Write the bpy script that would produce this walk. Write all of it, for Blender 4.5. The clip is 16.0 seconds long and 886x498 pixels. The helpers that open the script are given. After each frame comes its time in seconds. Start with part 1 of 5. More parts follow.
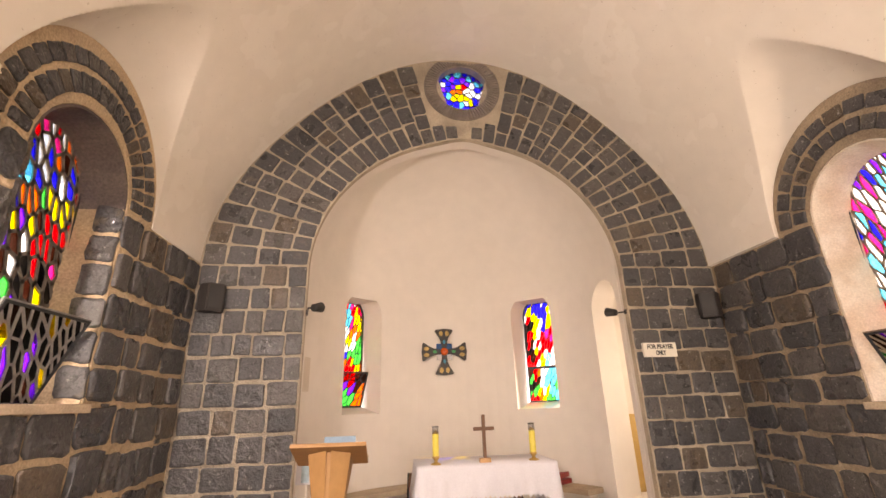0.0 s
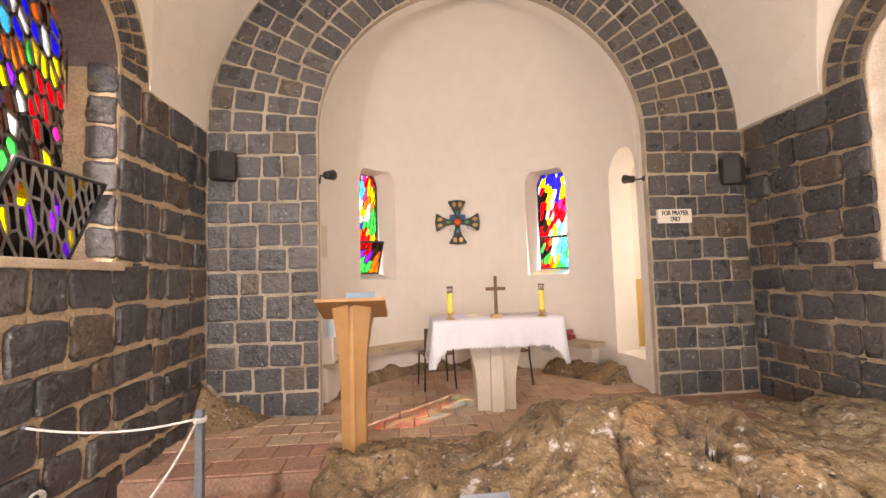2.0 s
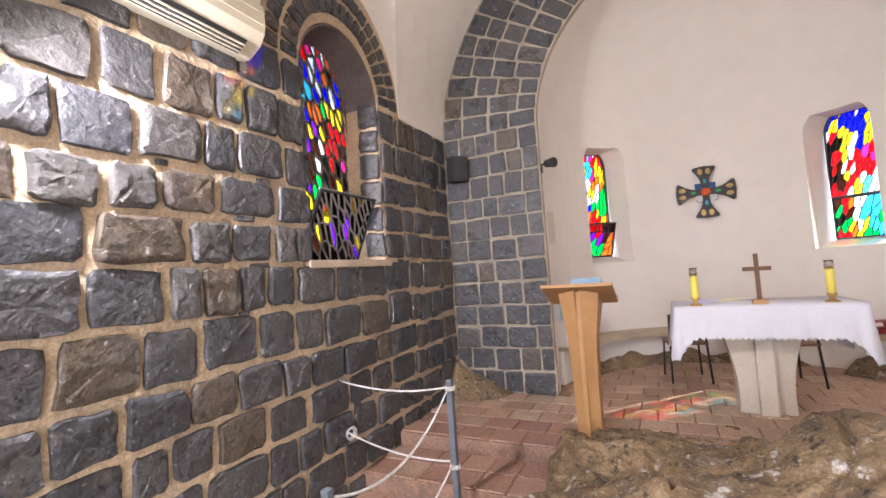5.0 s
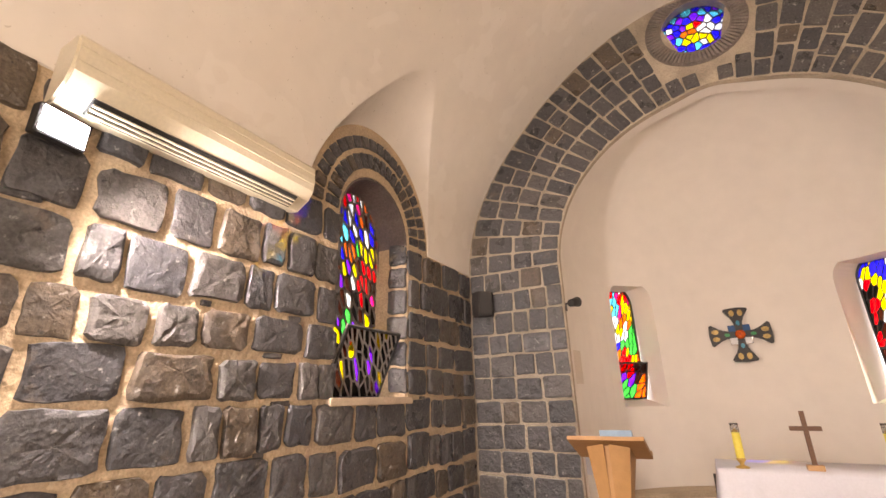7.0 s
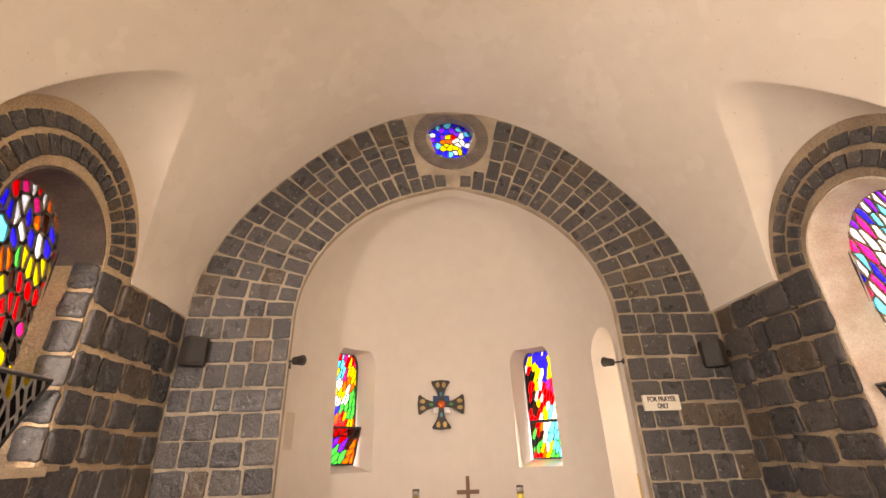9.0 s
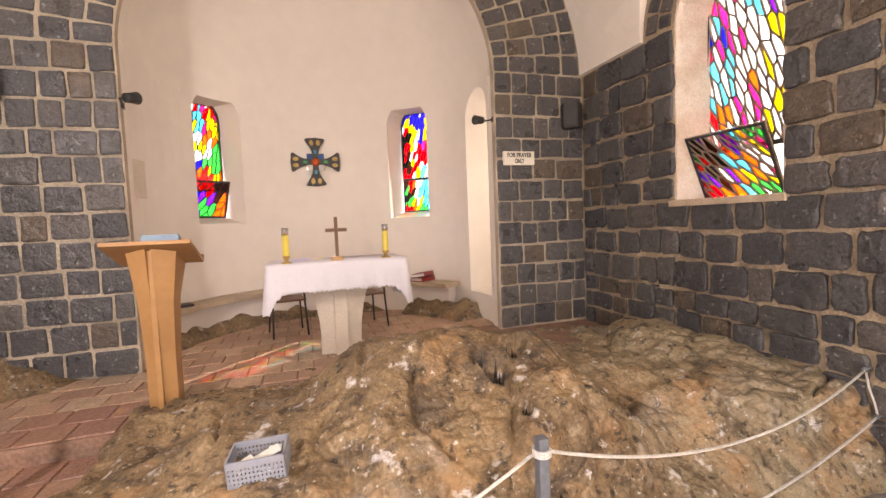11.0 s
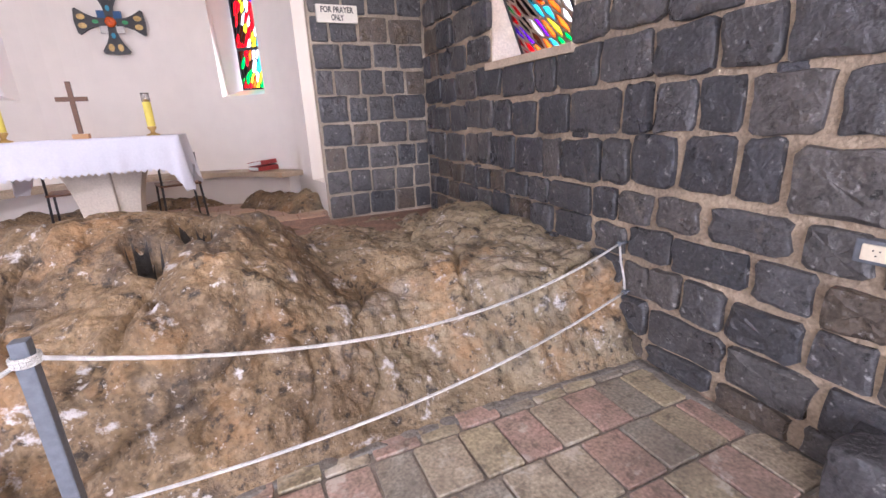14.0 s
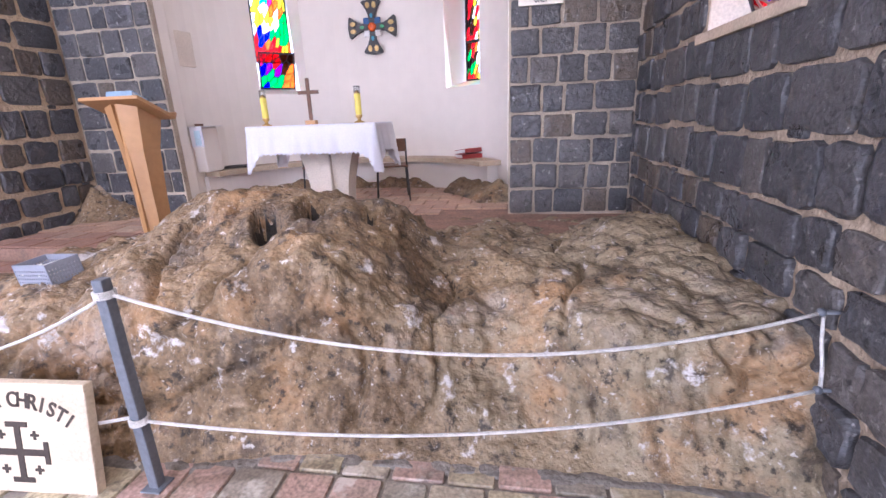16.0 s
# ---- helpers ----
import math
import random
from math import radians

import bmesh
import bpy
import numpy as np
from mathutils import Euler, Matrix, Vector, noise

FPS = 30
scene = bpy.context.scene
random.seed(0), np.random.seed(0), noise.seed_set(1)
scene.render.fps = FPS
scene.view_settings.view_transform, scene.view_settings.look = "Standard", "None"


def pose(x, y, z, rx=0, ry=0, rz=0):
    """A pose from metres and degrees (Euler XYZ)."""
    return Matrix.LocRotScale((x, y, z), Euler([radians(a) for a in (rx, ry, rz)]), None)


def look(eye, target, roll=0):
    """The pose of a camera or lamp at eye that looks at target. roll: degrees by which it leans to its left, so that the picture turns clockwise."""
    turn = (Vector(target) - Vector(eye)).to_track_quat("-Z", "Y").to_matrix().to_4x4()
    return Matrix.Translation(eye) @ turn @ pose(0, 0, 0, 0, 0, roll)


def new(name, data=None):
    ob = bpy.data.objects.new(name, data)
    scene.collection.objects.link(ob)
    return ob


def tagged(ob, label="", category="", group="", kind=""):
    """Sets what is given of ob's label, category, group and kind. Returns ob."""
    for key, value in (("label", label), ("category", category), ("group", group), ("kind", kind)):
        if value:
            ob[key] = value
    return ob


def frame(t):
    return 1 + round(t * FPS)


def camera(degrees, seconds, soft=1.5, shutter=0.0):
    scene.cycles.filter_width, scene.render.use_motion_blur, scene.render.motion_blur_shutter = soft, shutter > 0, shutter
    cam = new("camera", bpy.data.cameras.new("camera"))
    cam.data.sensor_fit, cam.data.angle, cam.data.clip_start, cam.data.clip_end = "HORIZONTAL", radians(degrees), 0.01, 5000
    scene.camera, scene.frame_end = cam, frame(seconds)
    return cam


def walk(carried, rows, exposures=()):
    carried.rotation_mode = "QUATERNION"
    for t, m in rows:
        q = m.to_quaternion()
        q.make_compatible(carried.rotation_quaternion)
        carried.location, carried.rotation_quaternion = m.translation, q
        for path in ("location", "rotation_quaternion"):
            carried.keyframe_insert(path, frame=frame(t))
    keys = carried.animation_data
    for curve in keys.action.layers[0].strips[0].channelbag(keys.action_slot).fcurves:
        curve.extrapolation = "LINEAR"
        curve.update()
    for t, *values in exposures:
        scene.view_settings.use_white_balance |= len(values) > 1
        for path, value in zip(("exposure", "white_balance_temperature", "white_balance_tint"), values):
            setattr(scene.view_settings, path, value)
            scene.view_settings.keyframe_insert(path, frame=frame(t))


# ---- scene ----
cam = camera(90.6, 16.0)
PATH = [
    (0, (0.527, 0.379, 2.01), (0.749, 2.253, 2.671), -1.7),
    (0.5, (0.522, 0.411, 1.979), (0.742, 2.296, 2.61), -1.8),
    (1, (0.519, 0.441, 1.941), (0.725, 2.384, 2.366), -1.5),
    (1.5, (0.521, 0.463, 1.907), (0.703, 2.437, 2.171), -1.4),
    (2, (0.52, 0.468, 1.886), (0.682, 2.457, 2.016), -1.7),
    (2.5, (0.519, 0.485, 1.857), (0.668, 2.479, 1.883), -2.2),
    (3, (0.52, 0.478, 1.837), (0.661, 2.472, 1.761), -2.6),
    (3.5, (0.481, 0.458, 1.828), (0.597, 2.449, 1.679), -2.9),
    (4, (0.459, 0.425, 1.834), (0.324, 2.415, 1.687), -3.9),
    (4.5, (0.562, 0.4, 1.893), (-0.06, 2.299, 1.804), -4.4),
    (4.7, (0.618, 0.408, 1.898), (-0.158, 2.251, 1.885), -4.1),
    (6.8, (0.776, 0.315, 2.048), (-0.232, 1.939, 2.637), -1.0),
    (7, (0.774, 0.314, 2.041), (-0.143, 1.969, 2.69), -1.4),
    (7.5, (0.842, 0.334, 2.051), (0.231, 2.08, 2.811), -1.0),
    (8, (0.882, 0.345, 2.071), (0.568, 2.135, 2.905), -0.2),
    (8.5, (0.927, 0.367, 2.071), (0.865, 2.168, 2.94), -0.4),
    (9, (0.925, 0.402, 2.065), (1.06, 2.206, 2.918), -1.8),
    (9.5, (0.916, 0.478, 2.055), (1.183, 2.348, 2.71), -2.5),
    (10, (0.948, 0.542, 1.988), (1.325, 2.481, 2.303), -2.1),
    (12.3, (1.612, 0.461, 1.543), (2.366, 2.257, 1.093), -2.6),
    (12.5, (1.721, 0.469, 1.512), (2.47, 2.251, 1.002), -2.4),
    (13, (2.056, 0.507, 1.486), (2.807, 2.266, 0.901), -2.6),
    (13.5, (2.349, 0.491, 1.49), (3.125, 2.241, 0.91), -2.4),
    (14, (2.612, 0.481, 1.492), (3.376, 2.237, 0.914), -2.6),
    (14.5, (2.899, 0.595, 1.482), (3.504, 2.412, 0.907), -3.7),
    (15, (3.149, 0.614, 1.48), (3.583, 2.483, 0.915), -3.0),
    (15.5, (3.349, 0.616, 1.471), (3.389, 2.534, 0.905), -2.7),
    (16, (3.442, 0.681, 1.463), (3.137, 2.572, 0.889), -2.2),
]
walk(cam, [(t, look(eye, target, roll)) for t, eye, target, roll in PATH],
     [(0.0, 1.66, 7800, 22), (1.5, 1.77, 7350, 20), (3.5, 1.86, 6350, 18), (4.7, 1.70, 5850, 16), (7.0, 1.6, 7500, 22),
      (9.0, 1.55, 8150, 22), (10.2, 1.65, 7700, 22), (12.3, 1.70, 6200, 22), (14.0, 1.84, 5550, 24), (16.0, 1.97, 5200, 26)])

# ---- world, sun, lamps ----
SUN_EL, SUN_AZ = radians(34), radians(46)          # azimuth from +x towards +y
sun_dir = Vector((math.cos(SUN_EL) * math.cos(SUN_AZ), math.cos(SUN_EL) * math.sin(SUN_AZ), math.sin(SUN_EL)))
world = bpy.data.worlds.new("world")
scene.world = world
world.use_nodes = True
wn = world.node_tree.nodes
sky = wn.new("ShaderNodeTexSky")
sky.sky_type = 'NISHITA'
sky.sun_disc = False
sky.sun_elevation = SUN_EL
sky.sun_rotation = radians(90) - SUN_AZ
world.node_tree.links.new(sky.outputs[0], wn["Background"].inputs[0])
wn["Background"].inputs[1].default_value = 0.12
sun_data = bpy.data.lights.new("sun", 'SUN')
sun_data.energy, sun_data.angle, sun_data.color = 5.0, radians(0.6), (1.0, 0.93, 0.82)
sun_ob = new("sun", sun_data)
sun_ob.matrix_world = look(sun_dir * 30, (0, 0, 0))


def area_lamp(name, eye, target, sx, sy, watts, colour):
    d = bpy.data.lights.new(name, 'AREA')
    d.shape, d.size, d.size_y, d.energy, d.color = 'RECTANGLE', sx, sy, watts, colour
    o = new(name, d)
    o.matrix_world = look(eye, target)
    return o


def spot_lamp(name, eye, target, watts, colour, angle=110, radius=0.05):
    d = bpy.data.lights.new(name, 'SPOT')
    d.energy, d.color, d.spot_size, d.spot_blend, d.shadow_soft_size = watts, colour, radians(angle), 0.6, radius
    o = new(name, d)
    o.matrix_world = look(eye, target)
    return o


# daylight through an entrance assumed behind, the flood lamp on the left wall, an added unseen fill on the right, the
# spots in the apse, the side light of the apse
area_lamp("entrance_daylight", (1.5, -2.35, 1.6), (1.5, 4, 1.5), 3.2, 3.0, 55, (1.0, 0.95, 0.92))
spot_lamp("flood_and_fill_light", (-1.42, 1.02, 3.20), (0.8, 3.1, 1.5), 160, (1.0, 0.95, 0.92), 165, 0.06)
# no lamp known here: fill added to brighten the vault
spot_lamp("flood_and_fill_light", (4.42, -0.6, 3.24), (1.2, 2.0, 4.6), 86, (1.0, 0.84, 0.64), 165, 0.07)
spot_lamp("apse_spot_light", (-0.24, 5.30, 3.0), (2.4, 7.4, 3.6), 3.2, (1.0, 0.82, 0.60), 130, 0.05)
spot_lamp("apse_spot_light", (3.24, 5.55, 3.0), (0.9, 7.4, 3.6), 3.2, (1.0, 0.82, 0.60), 130, 0.05)
# lamp before a closed end wall, standing in for the opening's daylight
area_lamp("niche_daylight", (4.75, 6.25, 2.1), (3.0, 6.25, 1.9), 0.7, 2.2, 8.0, (1.0, 0.90, 0.74))

# ---- materials ----


def mat(name, colour, rough=0.7, metal=0.0, noise_scale=6.0, vary=0.25, bump=0.0, bump_scale=40.0, colour2=None,
        grain=60.0, random_amount=0.0, spec=0.4, coat=0.0, island=False):
    """A surface with variation at two scales, bump, and a per-piece change of tone."""
    m = bpy.data.materials.new(name)
    m.use_nodes = True
    n, l = m.node_tree.nodes, m.node_tree.links
    b = n["Principled BSDF"]
    b.inputs["Roughness"].default_value, b.inputs["Metallic"].default_value = rough, metal
    b.inputs["Specular IOR Level"].default_value = spec
    b.inputs["Coat Weight"].default_value = coat
    co = n.new("ShaderNodeTexCoord")
    geo = n.new("ShaderNodeNewGeometry")
    big, fine = n.new("ShaderNodeTexNoise"), n.new("ShaderNodeTexNoise")
    big.inputs["Scale"].default_value, fine.inputs["Scale"].default_value = noise_scale, grain
    big.inputs["Detail"].default_value, fine.inputs["Detail"].default_value = 6, 4
    for t in (big, fine):
        l.new(geo.outputs["Position"], t.inputs["Vector"])
    c2 = colour2 or tuple(c * (1 - vary) for c in colour)
    ramp = n.new("ShaderNodeValToRGB")
    ramp.color_ramp.elements[0].position, ramp.color_ramp.elements[1].position = 0.35, 0.68
    ramp.color_ramp.elements[0].color, ramp.color_ramp.elements[1].color = (*c2, 1), (*colour, 1)
    l.new(big.outputs["Fac"], ramp.inputs[0])
    mul = n.new("ShaderNodeMix")
    mul.data_type, mul.blend_type = 'RGBA', 'MULTIPLY'
    mul.inputs[0].default_value = min(1.0, vary * 1.6)
    l.new(ramp.outputs[0], mul.inputs[6])
    gr = n.new("ShaderNodeMapRange")
    gr.inputs["From Min"].default_value, gr.inputs["From Max"].default_value = 0.3, 0.7
    gr.inputs["To Min"].default_value, gr.inputs["To Max"].default_value = 0.55, 1.25
    l.new(fine.outputs["Fac"], gr.inputs["Value"])
    l.new(gr.outputs[0], mul.inputs[7])
    last = mul.outputs[2]
    if random_amount:
        src = geo.outputs["Random Per Island"] if island else n.new("ShaderNodeObjectInfo").outputs["Random"]
        mr = n.new("ShaderNodeMapRange")
        mr.inputs["To Min"].default_value, mr.inputs["To Max"].default_value = 1 - random_amount, 1 + random_amount
        l.new(src, mr.inputs["Value"])
        hs = n.new("ShaderNodeHueSaturation")
        l.new(mr.outputs[0], hs.inputs["Value"])
        l.new(last, hs.inputs["Color"])
        last = hs.outputs[0]
    l.new(last, b.inputs["Base Color"])
    if bump:
        bt = n.new("ShaderNodeTexNoise")
        bt.inputs["Scale"].default_value, bt.inputs["Detail"].default_value = bump_scale, 8
        l.new(geo.outputs["Position"], bt.inputs["Vector"])
        bp = n.new("ShaderNodeBump")
        bp.inputs["Strength"].default_value, bp.inputs["Distance"].default_value = bump, 0.03
        l.new(bt.outputs["Fac"], bp.inputs["Height"])
        l.new(bp.outputs[0], b.inputs["Normal"])
    return m


def palette(name, colours, rough, scale, bump, bump_scale, spec=0.3, mottled=0.5):
    """Pieces that take one of several colours each, mottled."""
    m = mat(name, colours[0], rough, 0, scale, mottled, bump, bump_scale, spec=spec)
    n, l = m.node_tree.nodes, m.node_tree.links
    ramp = n.new("ShaderNodeValToRGB")
    ramp.color_ramp.interpolation = 'CONSTANT'
    e = ramp.color_ramp.elements
    for k, c in enumerate(colours):
        el = e[k] if k < 2 else e.new(k / len(colours))
        el.position = k / len(colours)
        el.color = (*c, 1)
    info = n.new("ShaderNodeObjectInfo")
    l.new(info.outputs["Random"], ramp.inputs[0])
    mix = next(x for x in n if x.bl_idname == "ShaderNodeMix")
    big = n.new("ShaderNodeTexNoise")
    big.inputs["Scale"].default_value, big.inputs["Detail"].default_value = scale, 6
    l.new(n["Geometry"].outputs["Position"], big.inputs["Vector"])
    soft = n.new("ShaderNodeMix")
    soft.data_type = 'RGBA'
    mr = n.new("ShaderNodeMapRange")
    mr.inputs["From Min"].default_value, mr.inputs["From Max"].default_value = 0.4, 0.75
    mr.inputs["To Max"].default_value = 0.7
    l.new(big.outputs["Fac"], mr.inputs["Value"])
    l.new(mr.outputs[0], soft.inputs[0])
    l.new(ramp.outputs[0], soft.inputs[6])
    soft.inputs[7].default_value = (*[sum(c[i] for c in colours) / len(colours) * 0.75 for i in range(3)], 1)
    l.new(soft.outputs[2], mix.inputs[6])
    return m


def weathered(m, layers):
    """Lays stains over a surface: (scale, from, to, colour, most, detail)."""
    n, l = m.node_tree.nodes, m.node_tree.links
    b = n["Principled BSDF"]
    src = b.inputs["Base Color"].links[0].from_socket
    for scale, lo, hi, colour, top, detail in layers:
        t, off = n.new("ShaderNodeTexNoise"), n.new("ShaderNodeVectorMath")
        t.inputs["Scale"].default_value, t.inputs["Detail"].default_value, t.inputs["Roughness"].default_value = scale, detail, 0.65
        off.inputs[1].default_value = (scale * 2.3, scale * 1.1, 0.7)
        l.new(n["Geometry"].outputs["Position"], off.inputs[0])
        l.new(off.outputs[0], t.inputs["Vector"])
        mr, mx = n.new("ShaderNodeMapRange"), n.new("ShaderNodeMix")
        mr.inputs["From Min"].default_value, mr.inputs["From Max"].default_value, mr.inputs["To Max"].default_value = lo, hi, top
        l.new(t.outputs["Fac"], mr.inputs["Value"])
        mx.data_type = 'RGBA'
        l.new(mr.outputs[0], mx.inputs[0])
        l.new(src, mx.inputs[6])
        mx.inputs[7].default_value = (*colour, 1)
        src = mx.outputs[2]
    l.new(src, b.inputs["Base Color"])


PLASTER = mat("warm_white_plaster", (0.80, 0.74, 0.66), 0.85, 0, 0.7, 0.045, 0.05, 14, grain=5)
weathered(PLASTER, ((1.1, 0.565, 0.575, (0.86, 0.81, 0.74), 0.35, 3), (0.6, 0.52, 0.66, (0.70, 0.62, 0.53), 0.25, 6), (30, 0.70, 0.72, (0.45, 0.38, 0.31), 0.5, 2)))
PLASTER_APSE = mat("apse_plaster", (0.72, 0.67, 0.61), 0.85, 0, 0.9, 0.045, 0.05, 14, grain=5)
BASALT = palette("basalt", [(0.085, 0.083, 0.086), (0.060, 0.060, 0.066), (0.096, 0.091, 0.088), (0.054, 0.055, 0.060), (0.105, 0.096, 0.090),
                            (0.074, 0.072, 0.075), (0.065, 0.065, 0.069), (0.110, 0.085, 0.062), (0.078, 0.075, 0.077)], 0.38, 7, 0.6, 8, 0.5, 0.5)


def weather_glint_basalt(m):
    n, l = m.node_tree.nodes, m.node_tree.links
    b = n["Principled BSDF"]
    pos = n["Geometry"].outputs["Position"]
    src = b.inputs["Base Color"].links[0].from_socket
    # brown smears, dark pits, then pale scuffs with glints put into colour
    for scale, lo, hi, colour, top in ((5.0, 0.60, 0.72, (0.20, 0.16, 0.12), 0.45), (18.0, 0.60, 0.66, (0.010, 0.010, 0.011), 0.85), (21.0, 0.61, 0.69, (0.34, 0.33, 0.32), 0.75)):
        t = n.new("ShaderNodeTexNoise")
        t.inputs["Scale"].default_value, t.inputs["Detail"].default_value, t.inputs["Roughness"].default_value = scale, 9, 0.65
        l.new(pos, t.inputs["Vector"])
        mr = n.new("ShaderNodeMapRange")
        mr.inputs["From Min"].default_value, mr.inputs["From Max"].default_value, mr.inputs["To Max"].default_value = lo, hi, top
        l.new(t.outputs["Fac"], mr.inputs["Value"])
        mx = n.new("ShaderNodeMix")
        mx.data_type = 'RGBA'
        l.new(mr.outputs[0], mx.inputs[0])
        l.new(src, mx.inputs[6])
        mx.inputs[7].default_value = (*colour, 1)
        src = mx.outputs[2]
    l.new(src, b.inputs["Base Color"])
    g = n.new("ShaderNodeTexNoise")
    g.inputs["Scale"].default_value, g.inputs["Detail"].default_value = 4.0, 6
    l.new(pos, g.inputs["Vector"])
    mr = n.new("ShaderNodeMapRange")
    mr.inputs["From Min"].default_value, mr.inputs["From Max"].default_value = 0.35, 0.65
    mr.inputs["To Min"].default_value, mr.inputs["To Max"].default_value = 0.22, 0.55
    l.new(g.outputs["Fac"], mr.inputs["Value"])
    l.new(mr.outputs[0], b.inputs["Roughness"])
    old = next(x for x in n if x.bl_idname == "ShaderNodeBump")
    # hackled face: broad chips with crisp ridges, then fine grain
    hack, hb = n.new("ShaderNodeTexVoronoi"), n.new("ShaderNodeBump")
    hack.inputs["Scale"].default_value = 16
    wob, add = n.new("ShaderNodeTexNoise"), n.new("ShaderNodeMixRGB")
    wob.inputs["Scale"].default_value, wob.inputs["Detail"].default_value = 11, 5
    l.new(pos, wob.inputs["Vector"])
    add.blend_type = 'ADD'
    add.inputs[0].default_value = 0.22
    l.new(pos, add.inputs[1])
    l.new(wob.outputs["Color"], add.inputs[2])
    l.new(add.outputs[0], hack.inputs["Vector"])
    hb.inputs["Strength"].default_value, hb.inputs["Distance"].default_value = 0.35, 0.02
    l.new(hack.outputs["Distance"], hb.inputs["Height"])
    l.new(old.outputs[0], hb.inputs["Normal"])
    old = hb
    fine, bp = n.new("ShaderNodeTexNoise"), n.new("ShaderNodeBump")
    fine.inputs["Scale"].default_value, fine.inputs["Detail"].default_value = 70, 5
    l.new(pos, fine.inputs["Vector"])
    bp.inputs["Strength"].default_value, bp.inputs["Distance"].default_value = 0.5, 0.008
    l.new(fine.outputs["Fac"], bp.inputs["Height"])
    l.new(old.outputs[0], bp.inputs["Normal"])
    l.new(bp.outputs[0], b.inputs["Normal"])


weather_glint_basalt(BASALT)
MORTAR = mat("tan_mortar", (0.64, 0.49, 0.32), 0.9, 0, 3, 0.35, 0.8, 24, (0.46, 0.35, 0.24), 60)
MORTAR_GREY = mat("grey_mortar", (0.50, 0.42, 0.32), 0.9, 0, 3, 0.3, 0.7, 26, (0.32, 0.27, 0.21), 70)
MORTAR_BROWN = mat("brown_mortar", (0.46, 0.36, 0.25), 0.9, 0, 3, 0.35, 0.8, 24, (0.27, 0.21, 0.15), 60)
# left window arch soffit, darker brown than its mortared jambs
SOFFIT = mat("dark_brown_soffit", (0.16, 0.13, 0.115), 0.8, 0, 4, 0.35, 0.5, 30, (0.11, 0.09, 0.085), 50)
RED_TILE = palette("terracotta_tile", [(0.48, 0.31, 0.21), (0.54, 0.37, 0.25), (0.44, 0.28, 0.20), (0.54, 0.41, 0.29), (0.42, 0.26, 0.18)], 0.45, 6, 0.35, 22, 0.4, 0.6)
FLOOR_TILE = palette("worn_cement_tile", [(0.42, 0.28, 0.22), (0.46, 0.39, 0.25), (0.34, 0.30, 0.24), (0.46, 0.31, 0.25), (0.46, 0.39, 0.28), (0.31, 0.28, 0.225), (0.41, 0.345, 0.23)], 0.42, 7, 0.25, 16, 0.4, 0.6)
RED_TILE_DARK = palette("dark_terracotta_tile", [(0.34, 0.19, 0.13), (0.40, 0.24, 0.17), (0.31, 0.17, 0.125), (0.40, 0.27, 0.19)], 0.42, 6, 0.35, 22, 0.4, 0.6)
weathered(RED_TILE, ((2.2, 0.52, 0.66, (0.26, 0.17, 0.12), 0.6, 9), (14, 0.58, 0.66, (0.16, 0.11, 0.08), 0.5, 8)))
weathered(FLOOR_TILE, ((2.6, 0.47, 0.62, (0.17, 0.14, 0.11), 0.5, 10), (11.0, 0.56, 0.65, (0.10, 0.085, 0.065), 0.6, 10), (6.0, 0.57, 0.65, (0.58, 0.53, 0.45), 0.65, 12)))
GROUT = mat("dark_grout", (0.30, 0.26, 0.215), 0.9, 0, 6, 0.3, 0.3, 50)
STEP = mat("step_riser_brick", (0.34, 0.20, 0.14), 0.8, 0, 5, 0.35, 0.4, 24, (0.22, 0.145, 0.105), 40)
STEEL = mat("grey_painted_steel", (0.16, 0.175, 0.20), 0.5, 0.2, 6, 0.2, 0.1, 60)
ROPE = mat("white_rope", (0.72, 0.70, 0.66), 0.85, 0, 30, 0.15, 0.6, 250)
WOOD = mat("oak_wood", (0.44, 0.245, 0.10), 0.45, 0, 2, 0.10, 0.06, 60, (0.36, 0.19, 0.075), 20)
WOOD_DARK = mat("dark_wood", (0.16, 0.075, 0.035), 0.5, 0, 8, 0.3, 0.15, 80)
CLOTH = mat("white_linen", (0.62, 0.61, 0.65), 0.9, 0, 3, 0.06, 0.1, 300)
ALTAR_STONE = mat("pale_altar_stone", (0.66, 0.58, 0.48), 0.7, 0, 3, 0.15, 0.15, 60)
BENCH_STONE = mat("bench_stone", (0.52, 0.42, 0.30), 0.7, 0, 3, 0.25, 0.2, 40)
SILL_STONE = mat("sill_stone", (0.55, 0.44, 0.32), 0.8, 0, 4, 0.25, 0.2, 40)
BLACK = mat("black_paint", (0.025, 0.024, 0.024), 0.5, 0, 10, 0.2)
SPEAKER = mat("dark_brown_plastic", (0.040, 0.034, 0.032), 0.6, 0, 10, 0.2, 0.1, 200)
LEAD_PALE = mat("pale_lead_came", (0.25, 0.22, 0.20), 0.5, 0.2, 12, 0.3)
LEAD_TAN = mat("tan_lead_came", (0.36, 0.28, 0.21), 0.6, 0.1, 12, 0.3)
LEAD_SILVER = mat("silver_lead_came", (0.42, 0.40, 0.39), 0.45, 0.3, 12, 0.3)
LEAD = mat("lead_came", (0.05, 0.05, 0.055), 0.55, 0.4, 12, 0.3)
IRON = mat("window_iron", (0.07, 0.075, 0.08), 0.5, 0.5, 12, 0.3, 0.1, 90)
AC_WHITE = mat("cream_plastic", (0.74, 0.66, 0.50), 0.35, 0, 2, 0.08)
CANDLE = mat("yellow_wax", (0.75, 0.62, 0.10), 0.4, 0, 8, 0.1)
BRASS = mat("brass", (0.55, 0.36, 0.12), 0.35, 0.9, 10, 0.2)
